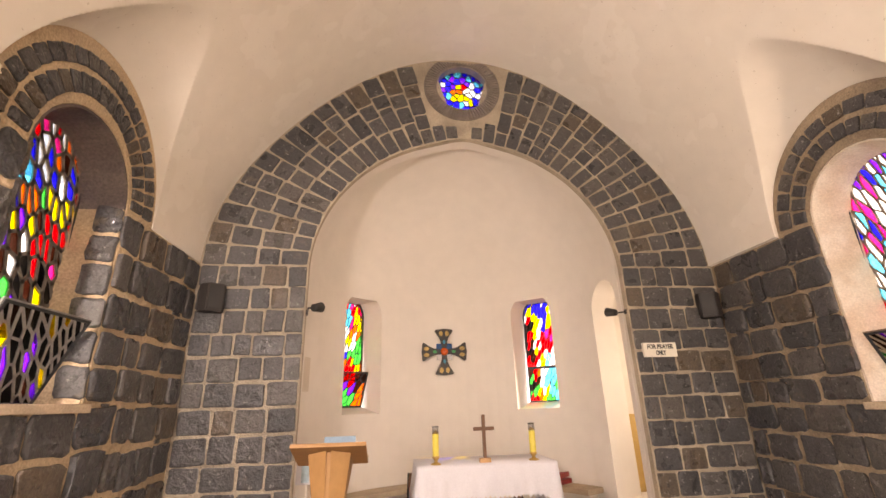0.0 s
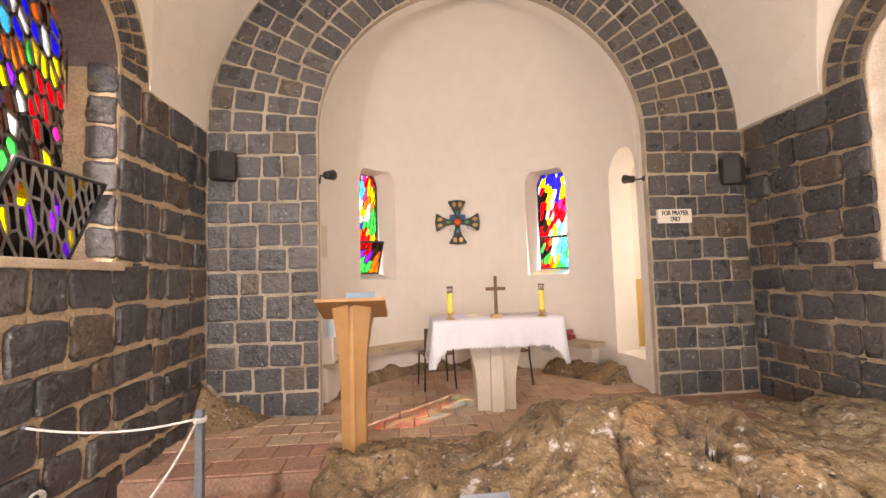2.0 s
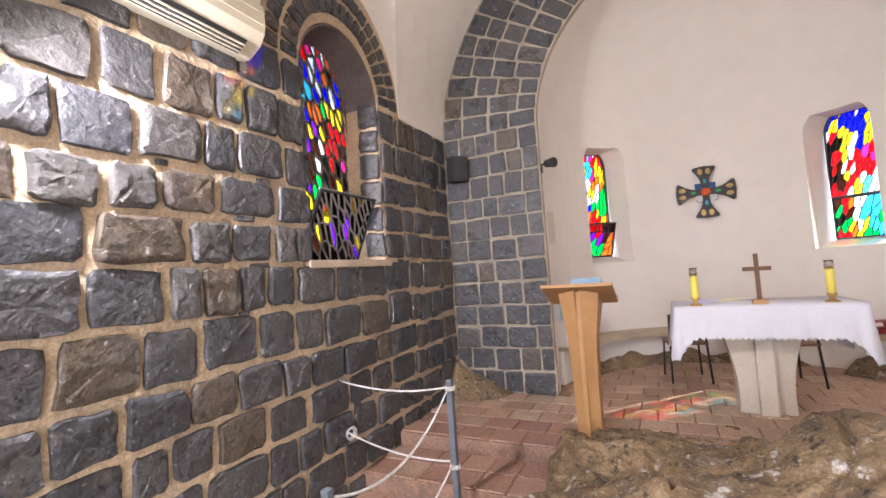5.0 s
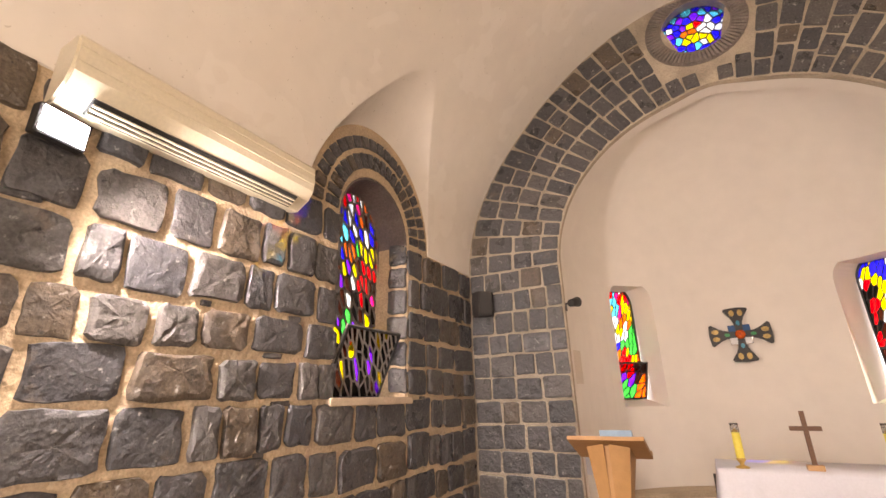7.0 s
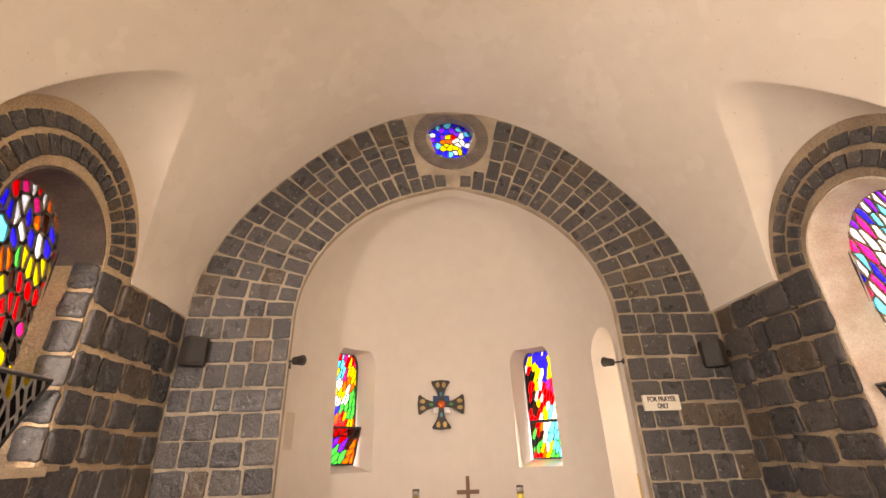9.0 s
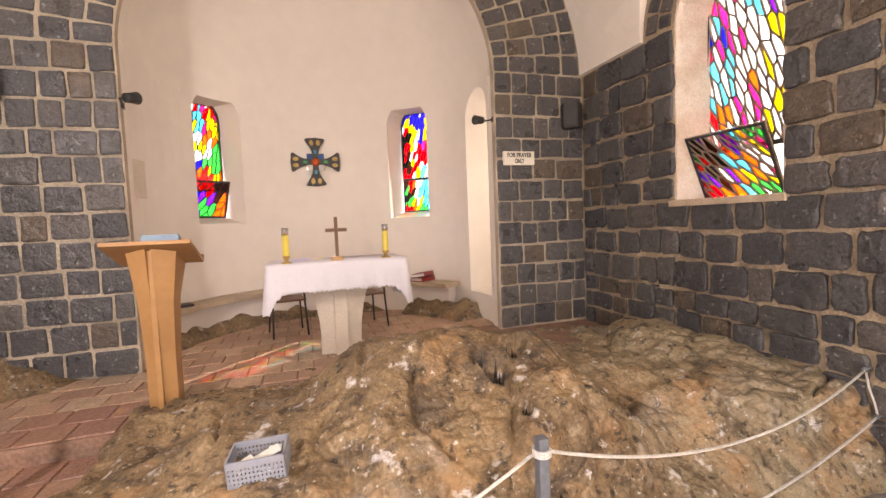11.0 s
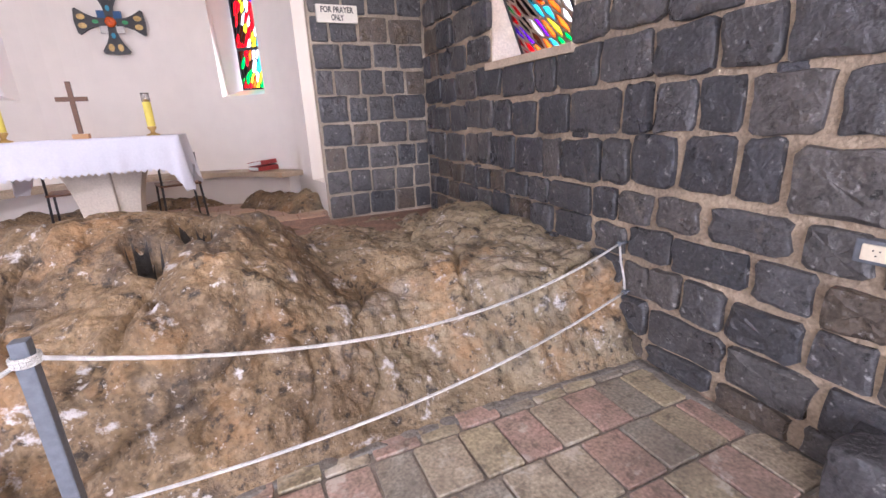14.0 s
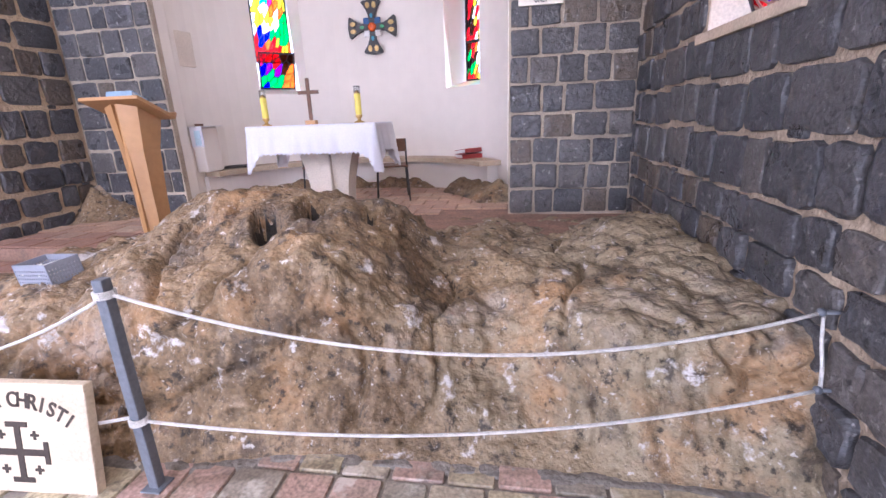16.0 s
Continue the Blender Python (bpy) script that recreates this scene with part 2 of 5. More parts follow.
SIGN_WHITE = mat("sign_white", (0.80, 0.76, 0.66), 0.5, 0, 5, 0.06)
SIGN_INK = mat("sign_ink", (0.03, 0.03, 0.03), 0.6, 0, 10, 0.1)
TABLET = mat("sandstone_tablet", (0.66, 0.55, 0.40), 0.8, 0, 6, 0.2, 0.3, 60)
PLASTIC_GREY = mat("grey_plastic", (0.28, 0.295, 0.34), 0.5, 0, 6, 0.1)
PAPER = mat("paper", (0.70, 0.70, 0.66), 0.8, 0, 12, 0.15)
RED_LEATHER = mat("red_leather", (0.30, 0.035, 0.03), 0.45, 0, 12, 0.2, 0.1, 150)
BLUE_COVER = mat("blue_grey_cover", (0.22, 0.32, 0.42), 0.5, 0, 10, 0.15)
BLUE_CLOTH = mat("pale_blue_cloth", (0.45, 0.60, 0.68), 0.8, 0, 8, 0.2)
GOLD = mat("dull_gold_enamel", (0.40, 0.27, 0.10), 0.4, 0.6, 20, 0.3)
GROUND = mat("dry_ground", (0.30, 0.26, 0.19), 0.95, 0, 0.5, 0.3, 0.3, 4)
CEMENT = mat("grey_cement", (0.24, 0.215, 0.18), 0.7, 0, 5, 0.4, 0.6, 26, (0.17, 0.155, 0.135), 60)
ASHLAR = mat("pale_ashlar", (0.82, 0.76, 0.66), 0.8, 0, 4, 0.2, 0.4, 22, (0.66, 0.55, 0.43))
CARVED = mat("carved_ring_stone", (0.26, 0.22, 0.19), 0.7, 0, 6, 0.3, 0.3, 40)


def rock_material():
    m = mat("rock", (0.28, 0.192, 0.102), 0.66, 0, 2.4, 0.5, 1.0, 18, (0.155, 0.104, 0.056), 48)
    n, l = m.node_tree.nodes, m.node_tree.links
    b = n["Principled BSDF"]
    pos = n["Geometry"].outputs["Position"]
    # rusty towards the hump, olive grey towards the basalt wall, the border ragged
    sep, mr, wob, add = n.new("ShaderNodeSeparateXYZ"), n.new("ShaderNodeMapRange"), n.new("ShaderNodeTexNoise"), n.new("ShaderNodeMath")
    wob.inputs["Scale"].default_value, wob.inputs["Detail"].default_value = 1.8, 9
    l.new(pos, wob.inputs["Vector"])
    l.new(pos, sep.inputs[0])
    add.operation = 'MULTIPLY_ADD'
    add.inputs[1].default_value = 3.0
    l.new(wob.outputs["Fac"], add.inputs[0])
    l.new(sep.outputs[0], add.inputs[2])
    mr.inputs["From Min"].default_value, mr.inputs["From Max"].default_value, mr.inputs["To Max"].default_value = 4.2, 5.4, 0.8
    l.new(add.outputs[0], mr.inputs["Value"])
    zone = n.new("ShaderNodeMix")
    zone.data_type = 'RGBA'
    l.new(mr.outputs[0], zone.inputs[0])
    l.new(b.inputs["Base Color"].links[0].from_socket, zone.inputs[6])
    # paler olive: partly the stone's own colour, partly stronger light painted in
    zone.inputs[7].default_value = (0.29, 0.24, 0.155, 1)
    l.new(zone.outputs[2], b.inputs["Base Color"])
    # rust, dark stains, pits, crumbs, then pale salt bloom
    weathered(m, ((1.6, 0.55, 0.66, (0.36, 0.20, 0.085), 0.6, 8), (2.8, 0.52, 0.62, (0.060, 0.045, 0.032), 0.8, 12), (13.0, 0.56, 0.64, (0.025, 0.02, 0.015), 0.9, 8),
                  (9.0, 0.57, 0.67, (0.38, 0.29, 0.19), 0.55, 10), (2.1, 0.56, 0.70, (0.36, 0.31, 0.26), 0.5, 14), (6.5, 0.60, 0.66, (0.58, 0.55, 0.53), 0.8, 15), (24.0, 0.62, 0.68, (0.62, 0.58, 0.54), 0.7, 6), (42.0, 0.58, 0.64, (0.05, 0.038, 0.028), 0.4, 4), (55.0, 0.62, 0.67, (0.52, 0.43, 0.32), 0.35, 4)))
    return m


ROCK = rock_material()
# near-black rock: the shade of the deep hollows put into colour
ROCK_HOLLOW_SHADE = mat("hollow_shade_rock", (0.040, 0.033, 0.028), 0.7, 0, 6, 0.5, 0.9, 22, (0.016, 0.014, 0.012), 50)


def glass(name, colour):
    """Stained glass: tinted light passes through it, some of it scattered."""
    m = bpy.data.materials.new(name)
    m.use_nodes = True
    n, l = m.node_tree.nodes, m.node_tree.links
    n.remove(n["Principled BSDF"])
    geo = n.new("ShaderNodeNewGeometry")
    t = n.new("ShaderNodeTexNoise")
    t.inputs["Scale"].default_value, t.inputs["Detail"].default_value = 14, 5
    l.new(geo.outputs["Position"], t.inputs["Vector"])
    ramp = n.new("ShaderNodeValToRGB")
    ramp.color_ramp.elements[0].position, ramp.color_ramp.elements[1].position = 0.3, 0.7
    ramp.color_ramp.elements[0].color = (*[c * 0.85 for c in colour], 1)
    ramp.color_ramp.elements[1].color = (*[min(1, c * 1.1) for c in colour], 1)
    l.new(t.outputs["Fac"], ramp.inputs[0])
    tr, tl, gl = n.new("ShaderNodeBsdfTransparent"), n.new("ShaderNodeBsdfTranslucent"), n.new("ShaderNodeBsdfGlossy")
    gl.inputs["Roughness"].default_value = 0.12
    l.new(ramp.outputs[0], tr.inputs[0])
    l.new(ramp.outputs[0], tl.inputs[0])
    a, c = n.new("ShaderNodeMixShader"), n.new("ShaderNodeMixShader")
    a.inputs[0].default_value = 0.18
    c.inputs[0].default_value = 0.05
    l.new(tr.outputs[0], a.inputs[1])
    l.new(tl.outputs[0], a.inputs[2])
    l.new(a.outputs[0], c.inputs[1])
    l.new(gl.outputs[0], c.inputs[2])
    l.new(c.outputs[0], n["Material Output"].inputs[0])
    return m


GLASS = {"red": glass("red_glass", (0.95, 0.04, 0.06)), "blue": glass("blue_glass", (0.07, 0.07, 0.98)),
         "cyan": glass("cyan_glass", (0.20, 0.75, 0.95)), "green": glass("green_glass", (0.05, 0.75, 0.22)),
         "yellow": glass("yellow_glass", (1.0, 0.80, 0.06)), "white": glass("white_glass", (1.0, 0.98, 0.95)),
         "violet": glass("violet_glass", (0.40, 0.08, 0.90)), "orange": glass("orange_glass", (1.0, 0.34, 0.06)),
         "smoke": glass("blackish_glass", (0.022, 0.020, 0.020)), "pink": glass("pink_glass", (1.0, 0.12, 0.42)), "brown": glass("brown_glass", (0.16, 0.06, 0.03))}


def emitter(name, colour, strength):
    m = bpy.data.materials.new(name)
    m.use_nodes = True
    b = m.node_tree.nodes["Principled BSDF"]
    b.inputs["Emission Color"].default_value = (*colour, 1)
    b.inputs["Emission Strength"].default_value = strength
    return m


LAMP_FACE = emitter("lit_lamp_face", (0.85, 0.93, 1.0), 60)
# emission for the backdrop ring that brightens the stained glass
BACKDROP_GLOW = emitter("backdrop_glow", (0.95, 0.97, 1.0), 1.05)

# ---- mesh helpers ----


def link_mesh(name, verts, faces, material, parent=None, label="", smooth=False):
    me = bpy.data.meshes.new(name)
    me.from_pydata([tuple(v) for v in verts], [], faces)
    me.materials.append(material)
    if smooth:
        me.polygons.foreach_set("use_smooth", [True] * len(me.polygons))
    o = new(name, me)
    o.parent = parent
    if label:
        o["label"] = label
    return o


def part(name, bm, material, parent=None, label="", smooth=False):
    me = bpy.data.meshes.new(name)
    bmesh.ops.recalc_face_normals(bm, faces=bm.faces)
    bm.to_mesh(me)
    bm.free()
    me.materials.append(material)
    if smooth:
        me.polygons.foreach_set("use_smooth", [True] * len(me.polygons))
    o = new(name, me)
    o.parent = parent
    if label:
        o["label"] = label
    return o


def empty(name, x, y, z, rz=0, rx=0, ry=0):
    o = new(name)
    o.matrix_world = pose(x, y, z, rx, ry, rz)
    o.empty_display_size = 0.1
    return o


def box(bm, x0, y0, z0, x1, y1, z1, bevel=0.0, m=None):
    """Adds a box, its edges rounded."""
    r = bmesh.ops.create_cube(bm, size=1, matrix=Matrix.LocRotScale(((x0 + x1) / 2, (y0 + y1) / 2, (z0 + z1) / 2), None, (x1 - x0, y1 - y0, z1 - z0)))
    vs = r["verts"]
    if bevel:
        es = {e for v in vs for e in v.link_edges}
        q = bmesh.ops.bevel(bm, geom=list(es), offset=bevel, segments=2, affect='EDGES', profile=0.6)
        vs = list({v for f in q["faces"] for v in f.verts} | {v for v in vs if v.is_valid})
        seen = set(vs)
        stack = list(vs)
        while stack:
            for e in stack.pop().link_edges:
                for w in e.verts:
                    if w not in seen:
                        seen.add(w)
                        stack.append(w)
        vs = list(seen)
    if m is not None:
        bmesh.ops.transform(bm, matrix=m, verts=vs)
    return bm


def tube(bm, a, b, r0, r1=None, n=12):
    """Adds a round bar from a to b."""
    a, b = Vector(a), Vector(b)
    r1 = r0 if r1 is None else r1
    q = (b - a).to_track_quat('Z', 'Y').to_matrix().to_4x4()
    bmesh.ops.create_cone(bm, cap_ends=True, segments=n, radius1=r0, radius2=r1, depth=(b - a).length,
                          matrix=Matrix.Translation((a + b) / 2) @ q)
    return bm


def lathe(bm, profile, n=20, centre=(0, 0, 0)):
    """Adds a turned body from (radius, height) pairs."""
    rings = []
    for r, z in profile:
        rings.append([bm.verts.new((centre[0] + r * math.cos(2 * math.pi * k / n), centre[1] + r * math.sin(2 * math.pi * k / n), centre[2] + z)) for k in range(n)])
    for p, q in zip(rings, rings[1:]):
        for k in range(n):
            bm.faces.new((p[k], p[(k + 1) % n], q[(k + 1) % n], q[k]))
    bm.faces.new(rings[0][::-1])
    bm.faces.new(rings[-1])
    return bm


def prism(bm, outline, depth, fmap):
    """Adds a solid between an outline (u, v) and the same outline at depth."""
    a = [bm.verts.new(fmap(u, v, 0)) for u, v in outline]
    b = [bm.verts.new(fmap(u, v, depth)) for u, v in outline]
    bm.faces.new(a)
    bm.faces.new(b[::-1])
    k = len(a)
    for i in range(k):
        bm.faces.new((a[i], b[i], b[(i + 1) % k], a[(i + 1) % k]))
    return bm


def panel(name, quads, fmap, depth, material, parent=None, smooth=False):
    """A slab with thickness from flat polygons in (u, v): front, back, and the sides of every free edge."""
    index, front, back, faces, edges = {}, [], [], [], {}
    polys = []
    for q in quads:
        ids = []
        for u, v in q:
            k = (round(u, 4), round(v, 4))
            if k not in index:
                index[k] = len(front)
                front.append(fmap(u, v, 0))
                back.append(fmap(u, v, depth))
            if not ids or ids[-1] != index[k]:
                ids.append(index[k])
        if ids[0] == ids[-1]:
            ids.pop()
        if len(ids) > 2:
            polys.append(ids)
    n = len(front)
    for p in polys:
        faces += [tuple(p), tuple(i + n for i in reversed(p))]
        for a, b in zip(p, p[1:] + p[:1]):
            edges[(a, b)] = 1
    for a, b in list(edges):
        if (b, a) not in edges:
            faces.append((b, a, a + n, b + n))
    return link_mesh(name, front + back, faces, material, parent, smooth=smooth)


def holed(u0, u1, v0, top, holes, step=0.3):
    """Polygons of a wall in (u, v) with arched holes: (centre, half width, sill, springing, rise)."""
    quads, u = [], u0
    for c, hw, sill, spring, rise in sorted(holes) + [(u1, 0, 0, 0, 0)]:
        n = max(1, int((c - hw - u) / step))
        for k in range(n):
            a, b = u + (c - hw - u) * k / n, u + (c - hw - u) * (k + 1) / n
            quads.append([(a, v0), (b, v0), (b, top(b)), (a, top(a))])
        m = 16
        for k in range(m if hw else 0):
            s0, s1 = -math.cos(math.pi * k / m), -math.cos(math.pi * (k + 1) / m)
            a, b = c + hw * s0, c + hw * s1
            quads.append([(a, v0), (b, v0), (b, sill), (a, sill)])
            za, zb = (spring + rise * math.sqrt(max(0, 1 - s * s)) for s in (s0, s1))
            quads.append([(a, za), (b, zb), (b, top(b)), (a, top(a))])
        u = c + hw
    return quads


def curve_thing(name, points, radius, material, parent=None, label=""):
    """A round cord through points."""
    bm = bmesh.new()
    n, prev = 8, None
    pts = [Vector(p) for p in points]
    for i, p in enumerate(pts):
        d = (pts[min(i + 1, len(pts) - 1)] - pts[max(i - 1, 0)]).normalized()
        s = d.cross(Vector((0.13, 0.31, 0.94))).normalized()
        t = d.cross(s)
        ring = [bm.verts.new(p + (s * math.cos(2 * math.pi * k / n) + t * math.sin(2 * math.pi * k / n)) * radius) for k in range(n)]
        if prev:
            for k in range(n):
                bm.faces.new((prev[k], prev[(k + 1) % n], ring[(k + 1) % n], ring[k]))
        else:
            bm.faces.new(ring[::-1])
        prev = ring
    bm.faces.new(prev)
    return part(name, bm, material, parent, label, True)


# ---- plan ----
L, R, Y0, YB = -1.70, 4.67, 5.47, -2.6       # side walls, arch wall, back wall
XC, ZS = 1.47, 3.58                          # middle of the vault, springing
WY = 3.47                                    # middle of the side windows
AZ = 0.43                                    # floor of the apse
AX, AY, AR = 1.46, 5.62, 2.15                # apse circle


def apse_r(a):
    return AR - 0.19 * (abs(a) / 1.56) ** 4


def vault_r(th):
    return 2.98 + 0.18 * math.cos(2 * th) ** 2


def arch_r(th):
    s = math.sin(th)
    return 1.94 - 0.17 * s ** 1.5 + 0.06 * math.exp(-((th - math.pi / 2) / 0.16) ** 2)


def vault_z(x):
    """Height of the vault over x."""
    lo, hi = 0.0, math.pi / 2
    d = min(abs(x - XC), 3.1599)
    for _ in range(40):
        mid = (lo + hi) / 2
        if vault_r(mid) * math.cos(mid) > d:
            lo = mid
        else:
            hi = mid
    return ZS + vault_r(lo) * math.sin(lo)


def lunette_top(y):
    """Height of the arched wall head over a side window."""
    q = 0.95 ** 2 - (y - WY) ** 2
    return ZS + 0.04 + (math.sqrt(q) * 1.14 if q > 0 else 0)


# ---- structure ----
def side_wall(name, x, sign):
    ys = holed(YB, Y0 + 0.3, -0.2, lambda y: lunette_top(y), [(WY, 0.53, 1.90 if sign > 0 else 2.06, 3.60, 0.54)], 0.15)

    def fmap(u, v, d):
        # the jambs splay inwards to the glass
        k = 1.0
        if d and abs(u - WY) < 0.56 and v > 1.5:
            k = 0.735
        return (x + sign * d, WY + (u - WY) * k, v)
    return panel(name, ys, fmap, 0.34, MORTAR if sign < 0 else MORTAR_BROWN)


wall_left = tagged(side_wall("wall_left", L, -1), "side wall of dark basalt blocks in tan mortar", "wall", kind="structure")
wall_right = tagged(side_wall("wall_right", R, 1), "side wall of dark basalt blocks in grey mortar", "wall", kind="structure")

# the arch wall: two piers, the ring of the arch, an opening for the round window
OC, OR_ = (1.47, 6.24), 0.40
quads = [[(L - 0.3, -0.2), (XC - 1.94, -0.2), (XC - 1.94, ZS), (L - 0.3, ZS)], [(XC + 1.94, -0.2), (R + 0.3, -0.2), (R + 0.3, ZS), (XC + 1.94, ZS)]]
NT = 60
ths = [math.pi * k / NT for k in range(NT + 1)]
k0, k1 = 24, 36
for k in range(NT):
    if k0 <= k < k1:
        continue
    a, b = ths[k], ths[k + 1]
    ra, rb = (min(vault_r(t) + 0.25, 9) for t in (a, b))
    quads.append([(XC + arch_r(a) * math.cos(a), ZS + arch_r(a) * math.sin(a)), (XC + ra * math.cos(a), ZS + ra * math.sin(a)),
                  (XC + rb * math.cos(b), ZS + rb * math.sin(b)), (XC + arch_r(b) * math.cos(b), ZS + arch_r(b) * math.sin(b))])
rim = []
for k in range(k0, k1 + 1):
    rim.append((XC + arch_r(ths[k]) * math.cos(ths[k]), ZS + arch_r(ths[k]) * math.sin(ths[k])))
for k in range(k1, k0 - 1, -1):
    r = vault_r(ths[k]) + 0.25
    rim.append((XC + r * math.cos(ths[k]), ZS + r * math.sin(ths[k])))
NR = len(rim)
circ = [(OC[0] + OR_ * math.cos(math.atan2(v - OC[1], u - OC[0])), OC[1] + OR_ * math.sin(math.atan2(v - OC[1], u - OC[0]))) for u, v in rim]
for k in range(NR):
    quads.append([circ[k], circ[(k + 1) % NR], rim[(k + 1) % NR], rim[k]])
arch_wall = tagged(panel("wall_arch", quads, lambda u, v, d: (u, Y0 + d, v), 0.08, MORTAR_GREY),
                   "basalt arch wall opening into the white apse", "wall", kind="structure")

# back wall with the entrance
qb = holed(L - 0.3, R + 0.3, -0.2, lambda u: 7.2, [(1.5, 1.6, 0.0, 2.6, 0.5)], 0.5)
tagged(panel("wall_back", qb, lambda u, v, d: (u, YB - d, v), 0.4, PLASTER), "plain wall closing the chapel behind", "wall", kind="structure")

# vaulted ceiling with the two lunettes
xs = sorted({round(XC + vault_r(math.pi * k / 260) * math.cos(math.pi * k / 260), 4) for k in range(261)} | {L + 0.01 * k for k in range(12)} | {R - 0.01 * k for k in range(12)})
xs = [x for x in xs if L - 0.05 <= x <= R + 0.05]
xs[0], xs[-1] = L - 0.02, R + 0.02
ys = [YB + 0.4 * k for k in range(13)] + [2.45 + 0.01275 * k for k in range(161)] + [4.6 + 0.1 * k for k in range(10)]
ys = [y for y in ys if y < Y0 + 0.01] + [Y0 + 0.02]
vz = {x: vault_z(x) for x in xs}
verts, faces = [], []
for y in ys:
    for x in xs:
        z = vz[x] if L < x < R else ZS
        d = min(x - L, R - x)
        if d < 1.2 and abs(y - WY) < 0.93:
            q = 0.93 ** 2 - (y - WY) ** 2
            z = max(z, ZS + 0.04 + math.sqrt(q) * 1.13 + max(0, d) * 0.84 * math.sqrt(q) / 0.93)
        verts.append((x, y, z))
nx = len(xs)
for j in range(len(ys) - 1):
    for i in range(nx - 1):
        faces.append((j * nx + i, (j + 1) * nx + i, (j + 1) * nx + i + 1, j * nx + i + 1))
ceiling = tagged(link_mesh("ceiling", verts, faces, PLASTER, smooth=True), "warm white plastered barrel vault with lunettes", "ceiling", kind="structure")

ceiling.data.set_sharp_from_angle(angle=radians(12))

# the apse: a round wall with two windows and the side opening, and a half dome
WIN_A = [(-0.710, 0.162), (0.652, 0.158)]      # angle from the axis, half width in angle
apse_holes = [(a, w, 1.88, 3.36, 0.315) for a, w in WIN_A] + [(1.335, 0.155, 0.78, 3.18, 0.40)]


def apse_map(u, v, d):
    r = apse_r(u) + d
    for c, w, sill, *_ in apse_holes[:2]:
        if d and abs(u - c) < w + 0.01 and v > 1.5:
            u = c + (u - c) * 0.655
    return (AX + r * math.sin(u), AY + r * math.cos(u), v)


apse_wall = tagged(panel("wall_apse", holed(-1.56, 1.56, 0.0, lambda u: ZS, apse_holes, 0.07), apse_map, 0.44, PLASTER_APSE),
                   "rounded white plaster apse wall with niches", "wall", kind="structure")
verts, faces = [], []
NA, NB = 56, 24
for j in range(NB + 1):
    el = math.pi / 2 * j / NB
    for i in range(NA + 1):
        a = -1.60 + 3.20 * i / NA
        r = apse_r(a) * math.cos(el)
        verts.append((AX + r * math.sin(a), AY + r * math.cos(a), ZS + 1.90 * math.sin(el)))
for j in range(NB):
    for i in range(NA):
        faces.append((j * (NA + 1) + i, j * (NA + 1) + i + 1, (j + 1) * (NA + 1) + i + 1, (j + 1) * (NA + 1) + i))
tagged(link_mesh("ceiling_apse", verts, faces, PLASTER_APSE, smooth=True), "white plaster half dome over the apse", "ceiling", kind="structure")
# white lining behind the stone face: jambs, arch and the round window's tunnel
lin = [q for q in quads]
lining = []
for q in lin:
    lining.append([(XC + (u - XC) * (1.0 if abs(u - XC) > 2.2 or v > ZS + 0.001 else (1.958 / 1.94 if abs(abs(u - XC) - 1.94) < 1e-6 else 1.0)), v) for u, v in q])
tagged(panel("wall_arch_lining", lining, lambda u, v, d: (u, Y0 + 0.083 + d, v), 0.17, PLASTER_APSE), "white plaster lining behind the arch", "wall", kind="structure")
# far cheek, floor and lintel of the side opening, and an unseen end wall
bm = bmesh.new()
box(bm, 3.62, 6.86, 0.0, 5.0, 7.1, 4.0)
box(bm, 3.75, 5.87, 3.62, 5.0, 6.86, 3.9)
box(bm, 3.70, 5.87, 0.2, 5.0, 6.86, 0.776)
# end wall added to keep the backdrop's glow out of the opening
box(bm, 4.82, 5.87, 0.776, 5.0, 6.86, 3.62)
tagged(part("wall_niche", bm, PLASTER_APSE), "cream plastered cheek of the side opening", "wall", kind="structure")

# floors
def slab(name, x0, y0, x1, y1, z0, z1, material, label):
    bm = bmesh.new()
    box(bm, x0, y0, z0, x1, y1, z1)
    return tagged(part(name, bm, material), label, "floor", kind="structure")


floor = slab("floor", L, YB, R, 5.0, -0.3, -0.012, GROUT, "worn stone tiled floor of the chapel")
floor_apse = slab("floor_apse", L, 4.02, R, 8.0, -0.25, AZ - 0.012, STEP, "raised terracotta tiled floor of the apse")
step_mid = slab("step_middle", L, 3.44, -0.2, 4.016, -0.25, 0.288, STEP, "worn tiled step up to the apse")
step_low = slab("step_low", L, 2.86, -0.2, 3.436, -0.25, 0.138, STEP, "worn tiled step up to the apse")
gm = bmesh.new()
bmesh.ops.create_grid(gm, x_segments=20, y_segments=20, size=2500)
bmesh.ops.translate(gm, verts=gm.verts, vec=(0, 0, -0.6))
tagged(part("ground", gm, GROUND), "dry open ground outside the chapel", "ground", kind="structure")

# glowing ring added far outside so the window glass shows bright
bm = bmesh.new()
for k in range(48):
    a0, a1 = 2 * math.pi * k / 48, 2 * math.pi * (k + 1) / 48
    q = [bm.verts.new((60 * math.cos(a), 60 * math.sin(a), z)) for a, z in ((a0, -0.5), (a1, -0.5), (a1, 26), (a0, 26))]
    bm.faces.new(q)
bmesh.ops.remove_doubles(bm, verts=bm.verts, dist=0.001)
tagged(part("backdrop", bm, BACKDROP_GLOW), "glowing backdrop added outside to brighten the windows", "backdrop", kind="structure")

# ---- the rock ----
def smooth_step(a, b, x):
    t = np.clip((x - a) / (b - a), 0, 1)
    return t * t * (3 - 2 * t)


